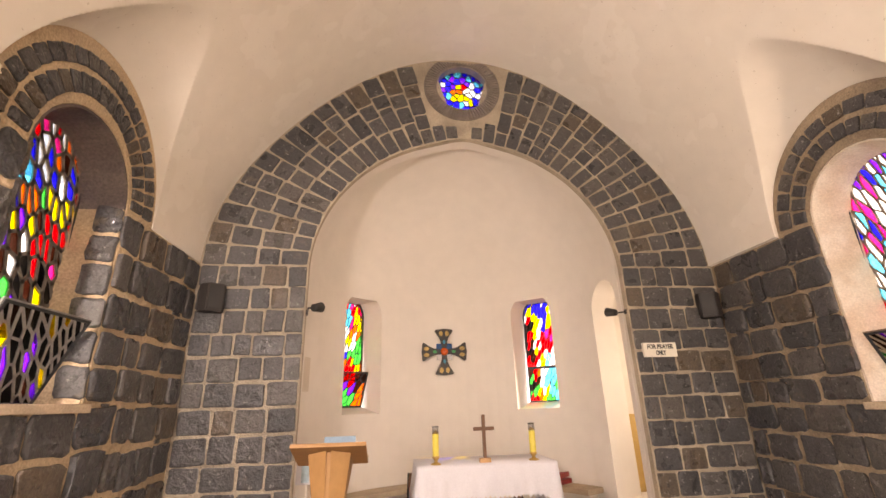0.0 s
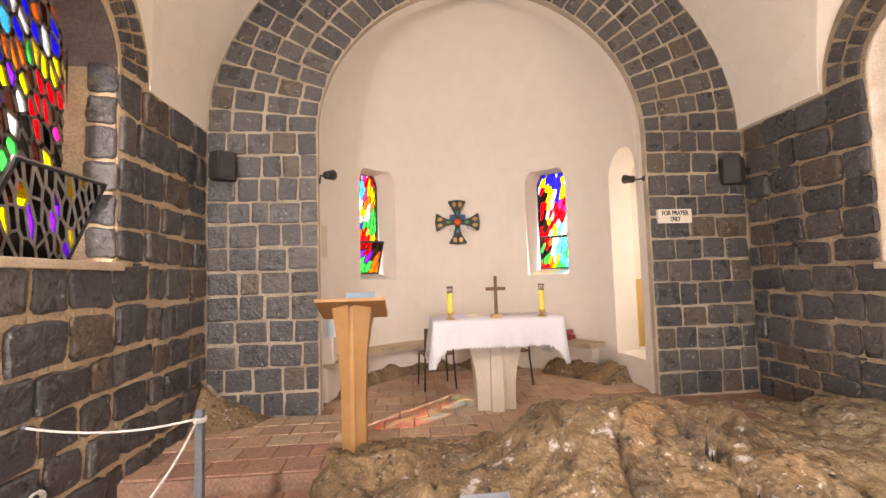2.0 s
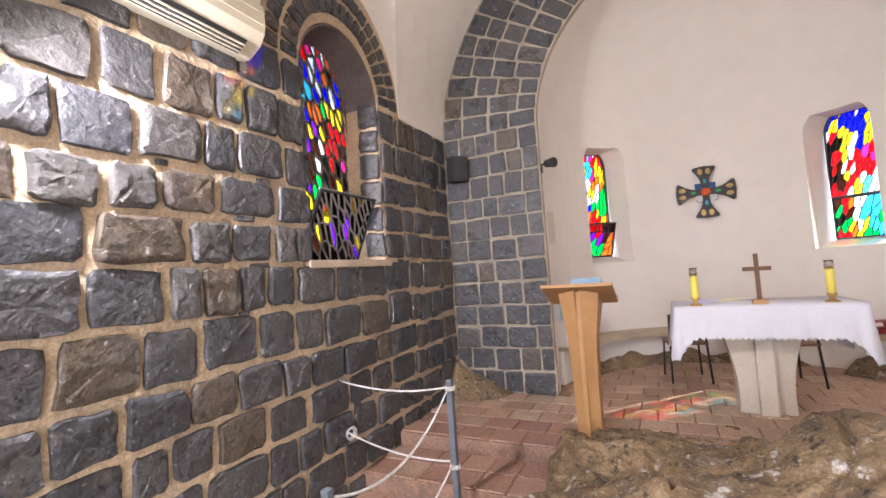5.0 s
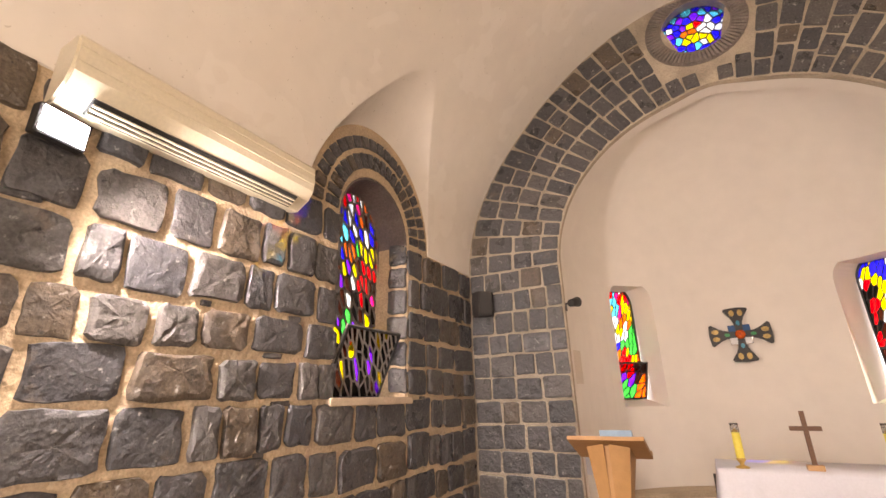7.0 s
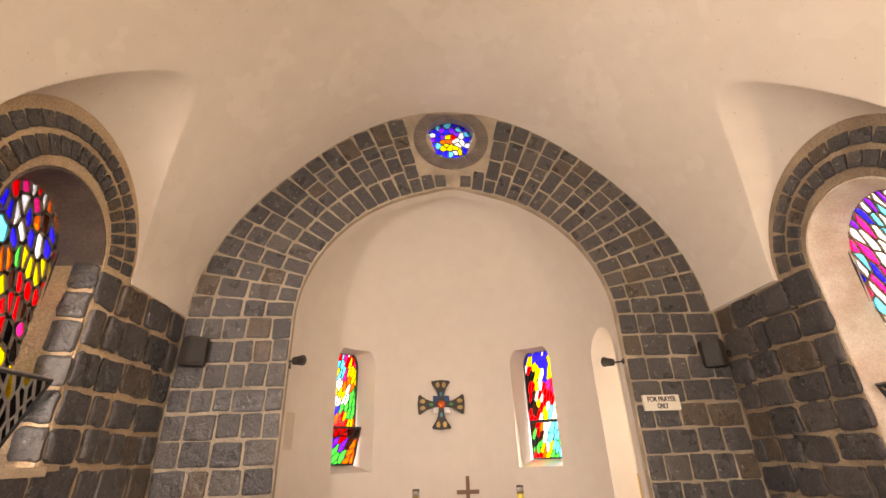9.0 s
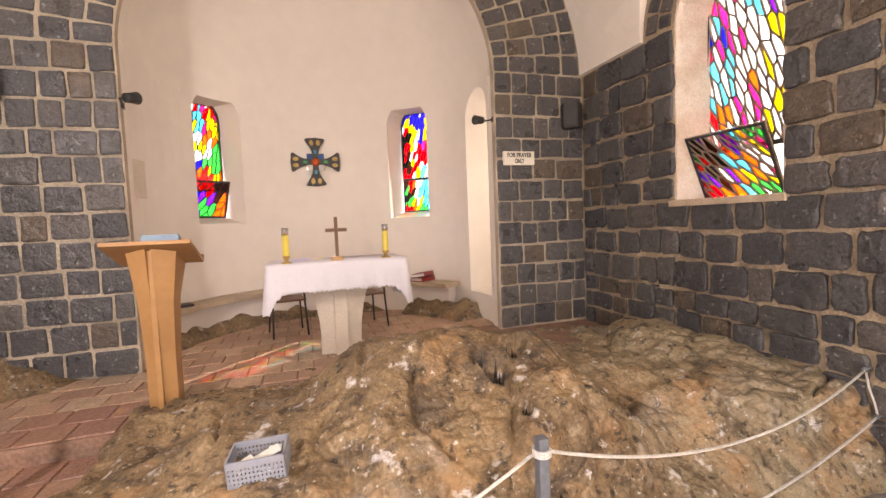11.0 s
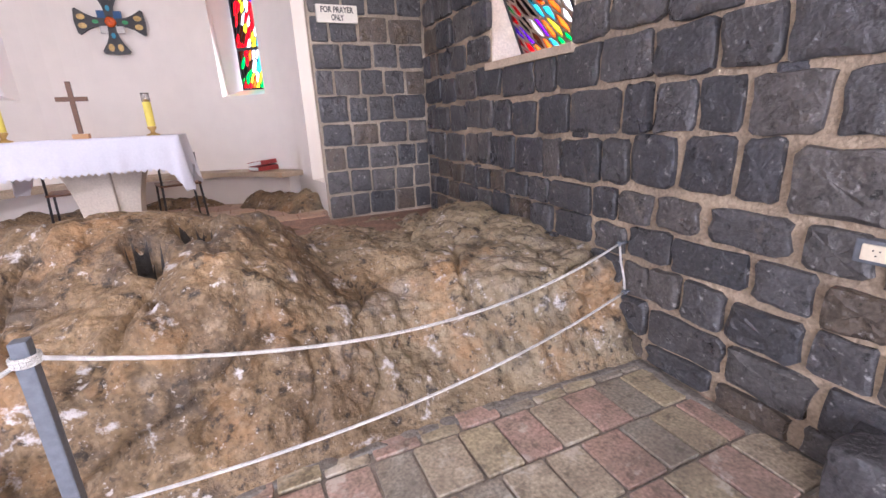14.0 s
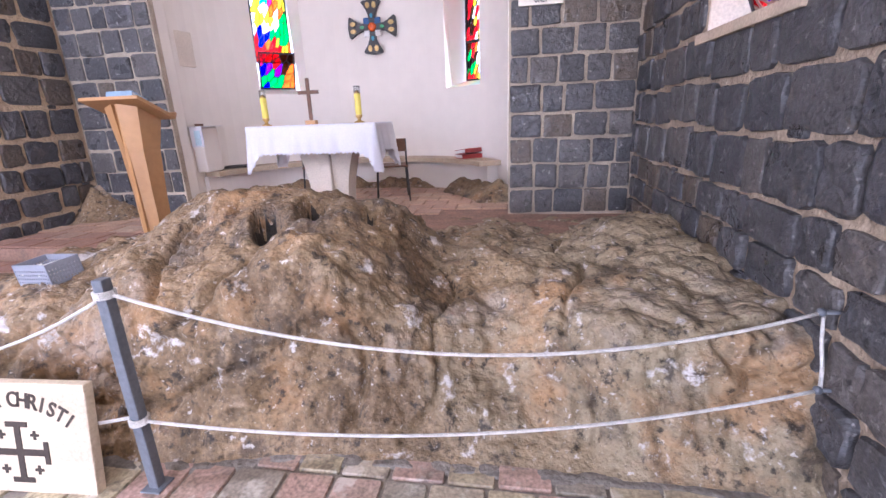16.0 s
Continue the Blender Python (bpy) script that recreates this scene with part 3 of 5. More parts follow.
def rock_height(x, y):
    g = lambda cx, cy, sx, sy: np.exp(-((x - cx) / sx) ** 2 - ((y - cy) / sy) ** 2)
    front = 2.09 + 0.12 * smooth_step(1.9, 2.6, x) - 0.03 * np.exp(-((x - 4.67) / 0.28) ** 2) - 0.10 * smooth_step(1.6, 0.2, x)
    steep = 0.28 + 0.45 * np.exp(-((x - 3.4) / 0.4) ** 2)
    face = smooth_step(0, 1, (y - front) / steep)
    hump = np.exp(-((x - 2.0) / 0.85) ** 4 - (np.abs(y - 3.2) / 0.85) ** 3)
    top = 0.52 + 0.055 * g(2.12, 3.2, 0.62, 0.42) - 0.10 * smooth_step(4.0, 5.2, y) + 0.48 * hump + 0.12 * g(0.8, 3.3, 0.7, 0.8) + 0.08 * g(0.7, 2.8, 0.6, 0.4)
    top = top + 0.17 * g(4.35, 3.4, 0.5, 0.8) + 0.10 * g(2.45, 2.5, 0.25, 0.2) + 0.12 * g(2.75, 3.35, 0.18, 0.3) - 0.06 * g(3.0, 3.1, 0.12, 0.4) + 0.14 * g(4.5, 4.2, 0.5, 0.5) + 0.08 * g(3.35, 3.5, 0.5, 0.7)
    left = smooth_step(-0.62, -0.05, x + 0.12 * np.sin(y * 3.0))
    back = 1 - smooth_step(4.3 + 0.9 * smooth_step(0.6, 3.2, x), 4.7 + 0.75 * smooth_step(0.6, 3.2, x), y)
    h = (top * face) * left
    return np.where(y > 4.0, h * back + (AZ - 0.05) * (1 - back), h)


RX0, RX1, RY0, RY1 = -0.75, R + 0.02, 1.85, Y0 + 0.02
NX, NY = 420, 290
row_y = np.concatenate([np.linspace(RY0, 2.80, 165, endpoint=False), np.linspace(2.80, RY1, NY - 165)])
gx, gy = np.meshgrid(np.linspace(RX0, RX1, NX), row_y)
gz = rock_height(gx, gy)
slope_x = (rock_height(gx + 0.01, gy) - rock_height(gx - 0.01, gy)) / 0.02
slope_y = (rock_height(gx, gy + 0.01) - rock_height(gx, gy - 0.01)) / 0.02
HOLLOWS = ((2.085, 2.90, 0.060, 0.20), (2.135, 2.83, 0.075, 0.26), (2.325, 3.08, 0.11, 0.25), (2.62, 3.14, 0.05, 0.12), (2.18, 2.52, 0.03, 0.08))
verts, shade_verts = [], set()
for j in range(NY):
    for i in range(NX):
        x, y, z = float(gx[j, i]), float(gy[j, i]), float(gz[j, i])
        amp = min(1.0, max(0.0, z / 0.14))
        p = Vector((x, y, z * 1.2))
        nrm = Vector((-slope_x[j, i], -slope_y[j, i], 1.0)).normalized()
        a = noise.fractal(p * 1.7, 1.0, 2.0, 4) * 0.075
        b = noise.ridged_multi_fractal(p * 2.6 + Vector((3, 1, 7)), 1.0, 2.1, 5, 1.0, 2.0) * 0.026
        c = noise.fractal(p * 11, 0.9, 2.1, 4) * 0.015
        crack = -0.05 * math.exp(-((noise.noise(p * 1.6 + Vector((5, 5, 0)))) / 0.035) ** 2)
        steep_here = min(1.0, abs(float(slope_y[j, i])) * 0.9)
        flute = steep_here * (noise.fractal(Vector((x * 7 + z, y * 2.5, z * 1.6)), 0.9, 2.1, 5) * 0.030 - 0.016 * abs(noise.noise(Vector((x * 15, y * 4, z * 4)))))
        vd = noise.voronoi(p * 3.4 + Vector((a * 8, c * 12, 0)))[0]
        ve = noise.voronoi(p * 9.0 + Vector((c * 20, a * 6, 4)))[0]
        chip = 0.022 * min(1.0, (vd[1] - vd[0]) * 3.0) + 0.006 * min(1.0, (ve[1] - ve[0]) * 2.5)
        calm = math.exp(-((x - 2.2) / 0.30) ** 2 - ((y - 2.93) / 0.25) ** 2)
        q = Vector((x, y, z)) + nrm * (((a - b + chip) * (1 - 0.75 * calm) + c + crack * (1 - calm) + flute) * amp)
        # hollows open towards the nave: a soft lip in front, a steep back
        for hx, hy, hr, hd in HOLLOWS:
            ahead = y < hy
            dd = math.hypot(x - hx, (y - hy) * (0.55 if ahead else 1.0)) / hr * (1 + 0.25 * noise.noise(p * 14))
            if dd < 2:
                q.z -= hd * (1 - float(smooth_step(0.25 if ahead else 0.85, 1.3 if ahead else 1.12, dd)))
                # these points take the painted cavity shade
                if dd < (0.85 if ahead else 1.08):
                    shade_verts.add(len(verts))
        verts.append((min(q.x, R + 0.03), q.y, q.z if z > 0.001 else min(q.z, -0.02)))
faces = []
for j in range(NY - 1):
    for i in range(NX - 1):
        a = j * NX + i
        faces.append((a, a + 1, a + NX + 1, a + NX))
rock = tagged(link_mesh("rock", verts, faces, ROCK, smooth=True), "large rough brown limestone rock with pale salt bloom", "rock")
# faces in the hollows get their shade as a dark material
rock.data.materials.append(ROCK_HOLLOW_SHADE)
rock.data.polygons.foreach_set("material_index", [1 if all(i in shade_verts for i in f) else 0 for f in faces])

bm = bmesh.new()
g = []
for i in range(60):
    row = []
    for j in range(40):
        x, y = L - 0.02 + 0.95 * i / 59, Y0 + 0.02 - 0.62 * j / 39
        h = 0.40 * math.exp(-((x - L) / 0.50) ** 2 - ((Y0 - y) / 0.34) ** 2)
        p = Vector((x, y, 2.0))
        row.append(bm.verts.new((x, y, AZ - 0.05 + h + h * 0.30 * noise.fractal(p * 4, 1.0, 2.0, 5))))
    g.append(row)
for i in range(59):
    for j in range(39):
        bm.faces.new((g[i][j], g[i][j + 1], g[i + 1][j + 1], g[i + 1][j]))
tagged(part("rock_footing", bm, ROCK, smooth=True), "rough bedrock rising in the corner by the pier", "rock")

# cement run along the foot of the rock and of the basalt wall
def cement_strip(name, line, half, label):
    verts, faces = [], []
    for i, (x, y, nx_, ny_) in enumerate(line):
        for k in range(9):
            o = (k / 4 - 1) * half * (1 + 0.6 * noise.noise(Vector((x * 3.1, y * 3.1, k * 0.2))))
            p = Vector((x + nx_ * o, y + ny_ * o, 0))
            rise = (1 - (k / 4 - 1) ** 4) * (0.010 + 0.010 * noise.fractal(p * 9, 1.0, 2.0, 4))
            verts.append((min(p.x, R - 0.002), p.y, -0.006 + rise))
        if i:
            for k in range(8):
                q = (i - 1) * 9 + k
                faces.append((q, q + 1, q + 10, q + 9))
    return tagged(link_mesh(name, verts, faces, CEMENT, smooth=True), label, "trim", kind="structure")


def rock_toe(x):
    return 2.09 + 0.12 * float(smooth_step(1.9, 2.6, x)) - 0.03 * math.exp(-((x - 4.67) / 0.28) ** 2) - 0.10 * float(smooth_step(1.6, 0.2, x))


cement_strip("trim_cement", [(1.3 + 0.03 * k, rock_toe(1.3 + 0.03 * k) + 0.01, 0, -1) for k in range(112)], 0.05, "rough grey cement run along the foot of the rock")
cement_strip("trim_cement", [(R - 0.05, 2.2 - 0.03 * k, 1, 0) for k in range(62)], 0.06, "rough grey cement run along the foot of the wall")

# ---- stained glass ----
def clip(poly, nx, ny, c):
    """Keeps the side nx*u + ny*v <= c of a convex polygon."""
    out = []
    for (u0, v0), (u1, v1) in zip(poly, poly[1:] + poly[:1]):
        d0, d1 = nx * u0 + ny * v0 - c, nx * u1 + ny * v1 - c
        if d0 <= 0:
            out.append((u0, v0))
        if d0 * d1 < 0:
            t = d0 / (d0 - d1)
            out.append((u0 + (u1 - u0) * t, v0 + (v1 - v0) * t))
    return out


def arch_outline(hw, v0, spring, rise, n=14):
    return [(-hw, v0), (hw, v0)] + [(hw * math.cos(math.pi * k / n), spring + rise * math.sin(math.pi * k / n)) for k in range(n + 1)]


def leaded(parent, m, outline, count, colour, seed, lean=0.5, stretch=2.2, lead=LEAD, bar=0.011, pane_name="pane"):
    """Fills an outline with pieces of coloured glass in lead: elongated cells that lean."""
    rnd = random.Random(seed)
    us, vs = [p[0] for p in outline], [p[1] for p in outline]
    fwd = lambda u, v: ((u * math.cos(lean) - v * math.sin(lean)) * stretch, u * math.sin(lean) + v * math.cos(lean))
    back = lambda a, b: (a / stretch * math.cos(lean) + b * math.sin(lean), -a / stretch * math.sin(lean) + b * math.cos(lean))
    poly0 = [fwd(u, v) for u, v in outline]
    seeds = []
    for _ in range(count * 30):
        p = (rnd.uniform(min(us), max(us)), rnd.uniform(min(vs), max(vs)))
        q = fwd(*p)
        if all((q[0] - a) ** 2 + (q[1] - b) ** 2 > 0.55 * (max(us) - min(us)) * (max(vs) - min(vs)) * stretch / count for a, b in seeds):
            seeds.append(q)
        if len(seeds) >= count:
            break
    bars, bv, bf = {}, [], []
    for a, b in seeds:
        full = poly0
        for c, d in seeds:
            if (c, d) != (a, b):
                nx, ny = c - a, d - b
                full = clip(full, nx, ny, (c * c + d * d - a * a - b * b) / 2)
                if len(full) < 3:
                    break
        if len(full) < 3:
            continue
        cell = [back(*p) for p in full]
        cu, cv = sum(p[0] for p in cell) / len(cell), sum(p[1] for p in cell) / len(cell)
        pm = bmesh.new()
        prism(pm, cell, 0.004, lambda u, v, d: m @ Vector((u, d, v)))
        part(pane_name, pm, GLASS[colour(cu, cv, rnd)], parent)
        for p, q in zip(cell, cell[1:] + cell[:1]):
            key = (round((p[0] + q[0]) / 2, 3), round((p[1] + q[1]) / 2, 3))
            if key in bars or math.hypot(p[0] - q[0], p[1] - q[1]) < 0.004:
                continue
            bars[key] = 1
            dx, dy = q[0] - p[0], q[1] - p[1]
            ln = math.hypot(dx, dy)
            ex, ey, ox, oy = dx / ln * bar * 0.4, dy / ln * bar * 0.4, -dy / ln * bar / 2, dx / ln * bar / 2
            base = len(bv)
            for w in (-0.006, 0.010):
                for su, sv in ((p[0] - ex + ox, p[1] - ey + oy), (q[0] + ex + ox, q[1] + ey + oy), (q[0] + ex - ox, q[1] + ey - oy), (p[0] - ex - ox, p[1] - ey - oy)):
                    bv.append(m @ Vector((su, w, sv)))
            bf += [tuple(base + i for i in f) for f in ((0, 1, 2, 3), (7, 6, 5, 4), (0, 4, 5, 1), (1, 5, 6, 2), (2, 6, 7, 3), (3, 7, 4, 0))]
    link_mesh("lead_came", bv, bf, lead, parent, "dark lead strips between the glass")


def frame_bars(parent, m, outline, width, depth, name="window_frame"):
    """A frame along an outline."""
    bm = bmesh.new()
    n = len(outline)
    cu, cv = sum(p[0] for p in outline) / n, sum(p[1] for p in outline) / n
    inner = []
    for u, v in outline:
        d = math.hypot(u - cu, v - cv)
        inner.append((u + (cu - u) / d * width, v + (cv - v) / d * width))
    for k in range(n):
        q = [outline[k], outline[(k + 1) % n], inner[(k + 1) % n], inner[k]]
        if math.hypot(q[0][0] - q[1][0], q[0][1] - q[1][1]) < 1e-4:
            continue
        prism(bm, q, depth, lambda u, v, d: m @ Vector((u, d - depth / 2, v)))
    part(name, bm, IRON, parent, "dark iron frame")


def bands(v, table, r):
    """Picks a colour from the first band whose foot lies under v."""
    for foot, names in table:
        if v > foot:
            return r.choice(names.split())
    return "brown"


def colours_left(u, v, r):
    if u > 0.10:
        return bands(v, ((3.96, "pink red red"), (3.80, "orange orange brown"), (3.64, "blue blue red"), (3.54, "red white"), (3.34, "yellow yellow red"),
                         (3.0, "red brown pink"), (2.8, "red brown smoke"), (2.0, "green brown violet yellow")), r)
    return bands(v, ((3.9, "pink red white"), (3.66, "blue blue white"), (3.46, "white blue cyan blue green"), (3.28, "brown orange brown blue"), (3.1, "yellow white violet white"),
                     (2.86, "white smoke white brown"), (2.7, "green smoke violet brown"), (2.0, "violet red yellow green")), r)


def colours_left_low(u, v, r):
    # mostly blackish panes: the tilted sash's weak backlight put into glass colour
    return r.choice("smoke smoke smoke brown yellow violet smoke smoke smoke brown smoke".split())


def colours_right(u, v, r):
    # many panes white: the sun's glare in this window put into colour
    if u > 0.14:
        return bands(v, ((3.85, "violet white blue"), (3.6, "pink white pink"), (3.4, "blue cyan white"), (3.2, "pink white pink"), (2.8, "cyan cyan white"), (2.0, "orange white red")), r)
    if u > -0.12:
        return bands(v, ((3.9, "blue violet white"), (3.55, "cyan white white"), (3.3, "white pink violet"), (2.9, "white orange white"), (2.0, "white pink white")), r)
    return bands(v, ((3.8, "white cyan white"), (3.5, "white white violet"), (3.1, "white yellow white"), (2.0, "yellow white white")), r)


def colours_right_low(u, v, r):
    if u > 0.12:
        return r.choice("red red green smoke brown violet".split())
    if u > -0.12:
        return r.choice("violet white violet orange cyan white".split())
    return r.choice("white yellow green orange pink white".split())


def colours_apse_l(u, v, r):
    return bands(v, ((3.45, "red pink cyan white"), (3.25, "blue cyan yellow" if u < 0.02 else "yellow yellow pink"), (3.05, "red white yellow" if u < 0.0 else "yellow white orange"),
                     (2.85, "white yellow white" if u < 0.05 else "green green white"), (2.65, "red blue white" if u < -0.05 else "green green cyan"), (2.0, "red yellow red orange")), r)


def colours_apse_low(u, v, r):
    if u > 0.04:
        return r.choice("brown orange brown smoke orange".split())
    return bands(v, ((2.3, "pink red red violet"), (1.0, "green green blue violet")), r)


def colours_apse_r(u, v, r):
    if v > 3.36:
        return r.choice("blue blue blue blue white yellow".split())
    if u < -0.10:
        return bands(v, ((3.2, "pink red white"), (2.62, "brown brown smoke red"), (2.35, "red brown red"), (1.0, "green red smoke brown")), r)
    if u < 0.06:
        return bands(v, ((3.1, "white blue yellow"), (2.85, "yellow white red"), (2.52, "yellow red white"), (1.0, "yellow yellow orange white")), r)
    return bands(v, ((3.15, "yellow yellow blue"), (2.82, "red pink red"), (2.55, "white cyan white"), (2.3, "blue violet cyan"), (2.12, "white cyan green"), (1.0, "green cyan green")), r)


def side_window(name, x, sign, sill, label, colours, colours_low, seed, sill_mat):
    """A round-headed stained glass window with its lower light tilted into the room."""
    w = empty(name, x, WY, sill)
    tagged(w, label, "window", kind="structure")
    # local u runs along the wall, w towards the room
    m = Matrix(((0, sign * -1, 0, sign * 0.30), (1, 0, 0, 0), (0, 0, 1, -sill), (0, 0, 0, 1)))
    top = arch_outline(0.415, sill + 0.44, 3.60, 0.53)
    leaded(w, m, top, 120, colours, seed, 0.30 * sign, 2.5 if sign < 0 else 4.2, LEAD_PALE if sign < 0 else LEAD_TAN, 0.026 if sign < 0 else 0.016)
    frame_bars(w, m, top, 0.035, 0.05)
    low = [(-0.375, -0.01), (0.375, -0.01), (0.375, 0.62), (-0.375, 0.62)]
    hop = Matrix(((0, sign * -1, 0, sign * 0.24), (1, 0, 0, 0), (0, 0, 1, 0.02), (0, 0, 0, 1))) @ pose(0, 0, 0, -24)
    leaded(w, hop, low, 52, colours_low, seed + 1, 0.65 * sign, 3.4, LEAD_SILVER if sign < 0 else LEAD_TAN, 0.018)
    frame_bars(w, hop, low, 0.03, 0.035, "sash_frame")
    bm = bmesh.new()
    x0, x1 = sorted((sign * -0.05, sign * 0.34))
    box(bm, x0, -0.56, -0.05, x1, 0.56, 0.012, 0.008)
    part("window_sill", bm, sill_mat, w, "worn stone sill")
    return w


side_window("window_1", L, -1, 2.06, "round-headed stained glass window with tilted lower sash", colours_left, colours_left_low, 11, SILL_STONE)
side_window("window_2", R, 1, 1.90, "sunlit stained glass window with tilted lower sash", colours_right, colours_right_low, 23, SILL_STONE)

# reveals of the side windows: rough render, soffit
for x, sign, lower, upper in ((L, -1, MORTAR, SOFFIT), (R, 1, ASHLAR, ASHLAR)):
    bm = bmesh.new()
    hw, dp = 0.525, 0.30
    pts = [(hw, 1.93 if sign > 0 else 2.08), (hw, 3.60)] + [(hw * math.cos(math.pi * k / 16), 3.60 + 0.535 * math.sin(math.pi * k / 16)) for k in range(1, 17)] + [(-hw, 1.93 if sign > 0 else 2.08)]
    for (u0, v0), (u1, v1) in zip(pts, pts[1:]):
        if min(v0, v1) < 3.59:
            continue
        prism(bm, [(u0, v0), (u1, v1), (u1 * 0.965, 3.6 + (v1 - 3.6) * 0.965), (u0 * 0.965, 3.6 + (v0 - 3.6) * 0.965)], dp,
              lambda u, v, d: (x + sign * (0.008 + d), WY + u * (1 - 0.86 * d), v - 0.2 * d))
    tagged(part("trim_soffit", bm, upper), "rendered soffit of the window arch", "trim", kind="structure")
    bm = bmesh.new()
    for e in (-1, 1):
        z0 = 1.915 if sign > 0 else 2.075
        q = [(e * hw, z0), (e * hw * 0.965, z0), (e * hw * 0.965, 3.598), (e * hw, 3.598)]
        prism(bm, q, dp, lambda u, v, d: (x + sign * (0.008 + d), WY + u * (1 - 0.86 * d), v))
    tagged(part("trim_reveal", bm, lower), "rough mortared window reveal", "trim", kind="structure")


def apse_window(name, a, label, colours, seed, tilted):
    r = apse_r(a) + 0.36
    w = empty(name, AX + r * math.sin(a), AY + r * math.cos(a), 1.88, -math.degrees(a))
    tagged(w, label, "window", kind="structure")
    m = Matrix.Translation((0, 0, -1.88))
    low = [(-0.262, 1.985), (0.262, 1.985), (0.262, 2.51), (-0.262, 2.51)]
    top = arch_outline(0.265, 2.512 if not tilted else 2.36, 3.36, 0.30)
    leaded(w, m, top, 80, colours, seed, 0.32, 2.9, LEAD, 0.009)
    frame_bars(w, m, top, 0.022, 0.04)
    if tilted:
        hop = Matrix.Translation((0, -0.015, 0.105)) @ pose(0, 0, 0, 17) @ Matrix.Translation((0, 0, -1.985))
        leaded(w, hop, low, 22, colours_apse_low, seed + 1, 0.5, 2.0)
        frame_bars(w, hop, low, 0.025, 0.03, "sash_frame")
    else:
        leaded(w, m, low, 36, colours, seed + 1, 0.32, 2.9, LEAD, 0.009)
        frame_bars(w, m, low, 0.022, 0.04, "sash_frame")
    bm = bmesh.new()
    prism(bm, [(-0.352, -0.02), (0.08, -0.02), (0.08, 0.10), (0.0, 0.10), (-0.352, 0.006)], 0.60, lambda u, v, d: ((d - 0.30) * (1.04 if u < -0.2 else 0.92), u, v))
    part("window_sill", bm, PLASTER_APSE, w, "sloping plastered sill")


apse_window("window_3", WIN_A[0][0], "narrow stained glass apse window, lower sash tilted open", colours_apse_l, 31, True)
apse_window("window_4", WIN_A[1][0], "narrow stained glass apse window, closed", colours_apse_r, 43, False)

# the round window over the arch
oc = tagged(empty("window_5", OC[0], Y0, OC[1]), "round stained glass window in a ribbed stone ring", "window", kind="structure")
disc = [(0.37 * math.cos(2 * math.pi * k / 28), 0.37 * math.sin(2 * math.pi * k / 28)) for k in range(28)]


def colours_round(u, v, r):
    d = math.hypot(u - 0.02, v + 0.02)
    if d < 0.19:
        return r.choice("white white yellow".split() if u > 0.02 and v < 0.06 else "yellow yellow orange red".split())
    return r.choice("blue blue cyan white blue violet cyan".split())


leaded(oc, Matrix.Translation((0, 0.10, 0)), disc, 80, colours_round, 57, 0.2, 1.1)
bm = bmesh.new()
for k in range(72):
    a0, a1 = 2 * math.pi * k / 72, 2 * math.pi * (k + 0.62) / 72
    q = [(r * math.cos(a), r * math.sin(a)) for r, a in ((0.385, a0), (0.385, a1), (0.535, a1), (0.535, a0))]
    q = [(u, min(v, 0.42)) for u, v in q]
    prism(bm, q, 0.055, lambda u, v, d: (u, d - 0.05, v))
part("carved_ring", bm, CARVED, oc, "ribbed carved stone ring")
bm = bmesh.new()
for k in range(40):
    a0, a1 = 2 * math.pi * k / 40, 2 * math.pi * (k + 1) / 40
    q = [(r * math.cos(a), r * math.sin(a)) for r, a in ((0.365, a0), (0.365, a1), (0.545, a1), (0.545, a0))]
    q = [(u, min(v, 0.42)) for u, v in q]
    prism(bm, q, 0.20, lambda u, v, d: (u, d - 0.022, v))
part("ring_base", bm, CARVED, oc)

# ---- the rope barrier ----
def post(x, y, z0, z1, label):
    p = empty("barrier_post", x, y, z0)
    tagged(p, label, "post", "rope barrier posts")
    bm = bmesh.new()
    box(bm, -0.022, -0.022, 0, 0.022, 0.022, z1 - z0, 0.005)
    part("shaft", bm, STEEL, p)
    bm = bmesh.new()
    box(bm, -0.045, -0.045, 0, 0.045, 0.045, 0.010, 0.003)
    part("base_plate", bm, STEEL, p)
    for h in (0.07, 0.62):
        bm = bmesh.new()
        for k in range(3):
            pts = [(0.033 * math.cos(t), 0.033 * math.sin(t), z1 - z0 - h + 0.010 * k) for t in [2 * math.pi * i / 16 for i in range(17)]]
            for a, b in zip(pts, pts[1:]):
                tube(bm, a, b, 0.006, n=6)
        part("rope_loop", bm, ROPE, p, "white rope wound round the post")
    return p


def sag(a, b, drop, n=24):
    a, b = Vector(a), Vector(b)
    return [a.lerp(b, k / n) - Vector((0, 0, drop * 4 * (k / n) * (1 - k / n))) for k in range(n + 1)]


PR, PL, PN = (1.96, 1.98), (-0.745, 3.27), (-0.80, 2.02)
post(*PR, 0.0, 0.945, "grey steel barrier post beside the rock")
post(*PL, 0.14, 1.14, "grey steel barrier post on the steps")
post(*PN, 0.0, 0.94, "grey steel barrier post on the lower floor")
HR = R - 0.065


def rope(points, label="white cord sagging between barrier posts"):
    return tagged(curve_thing("rope", points, 0.0072, ROPE), label, "rope", "barrier ropes")


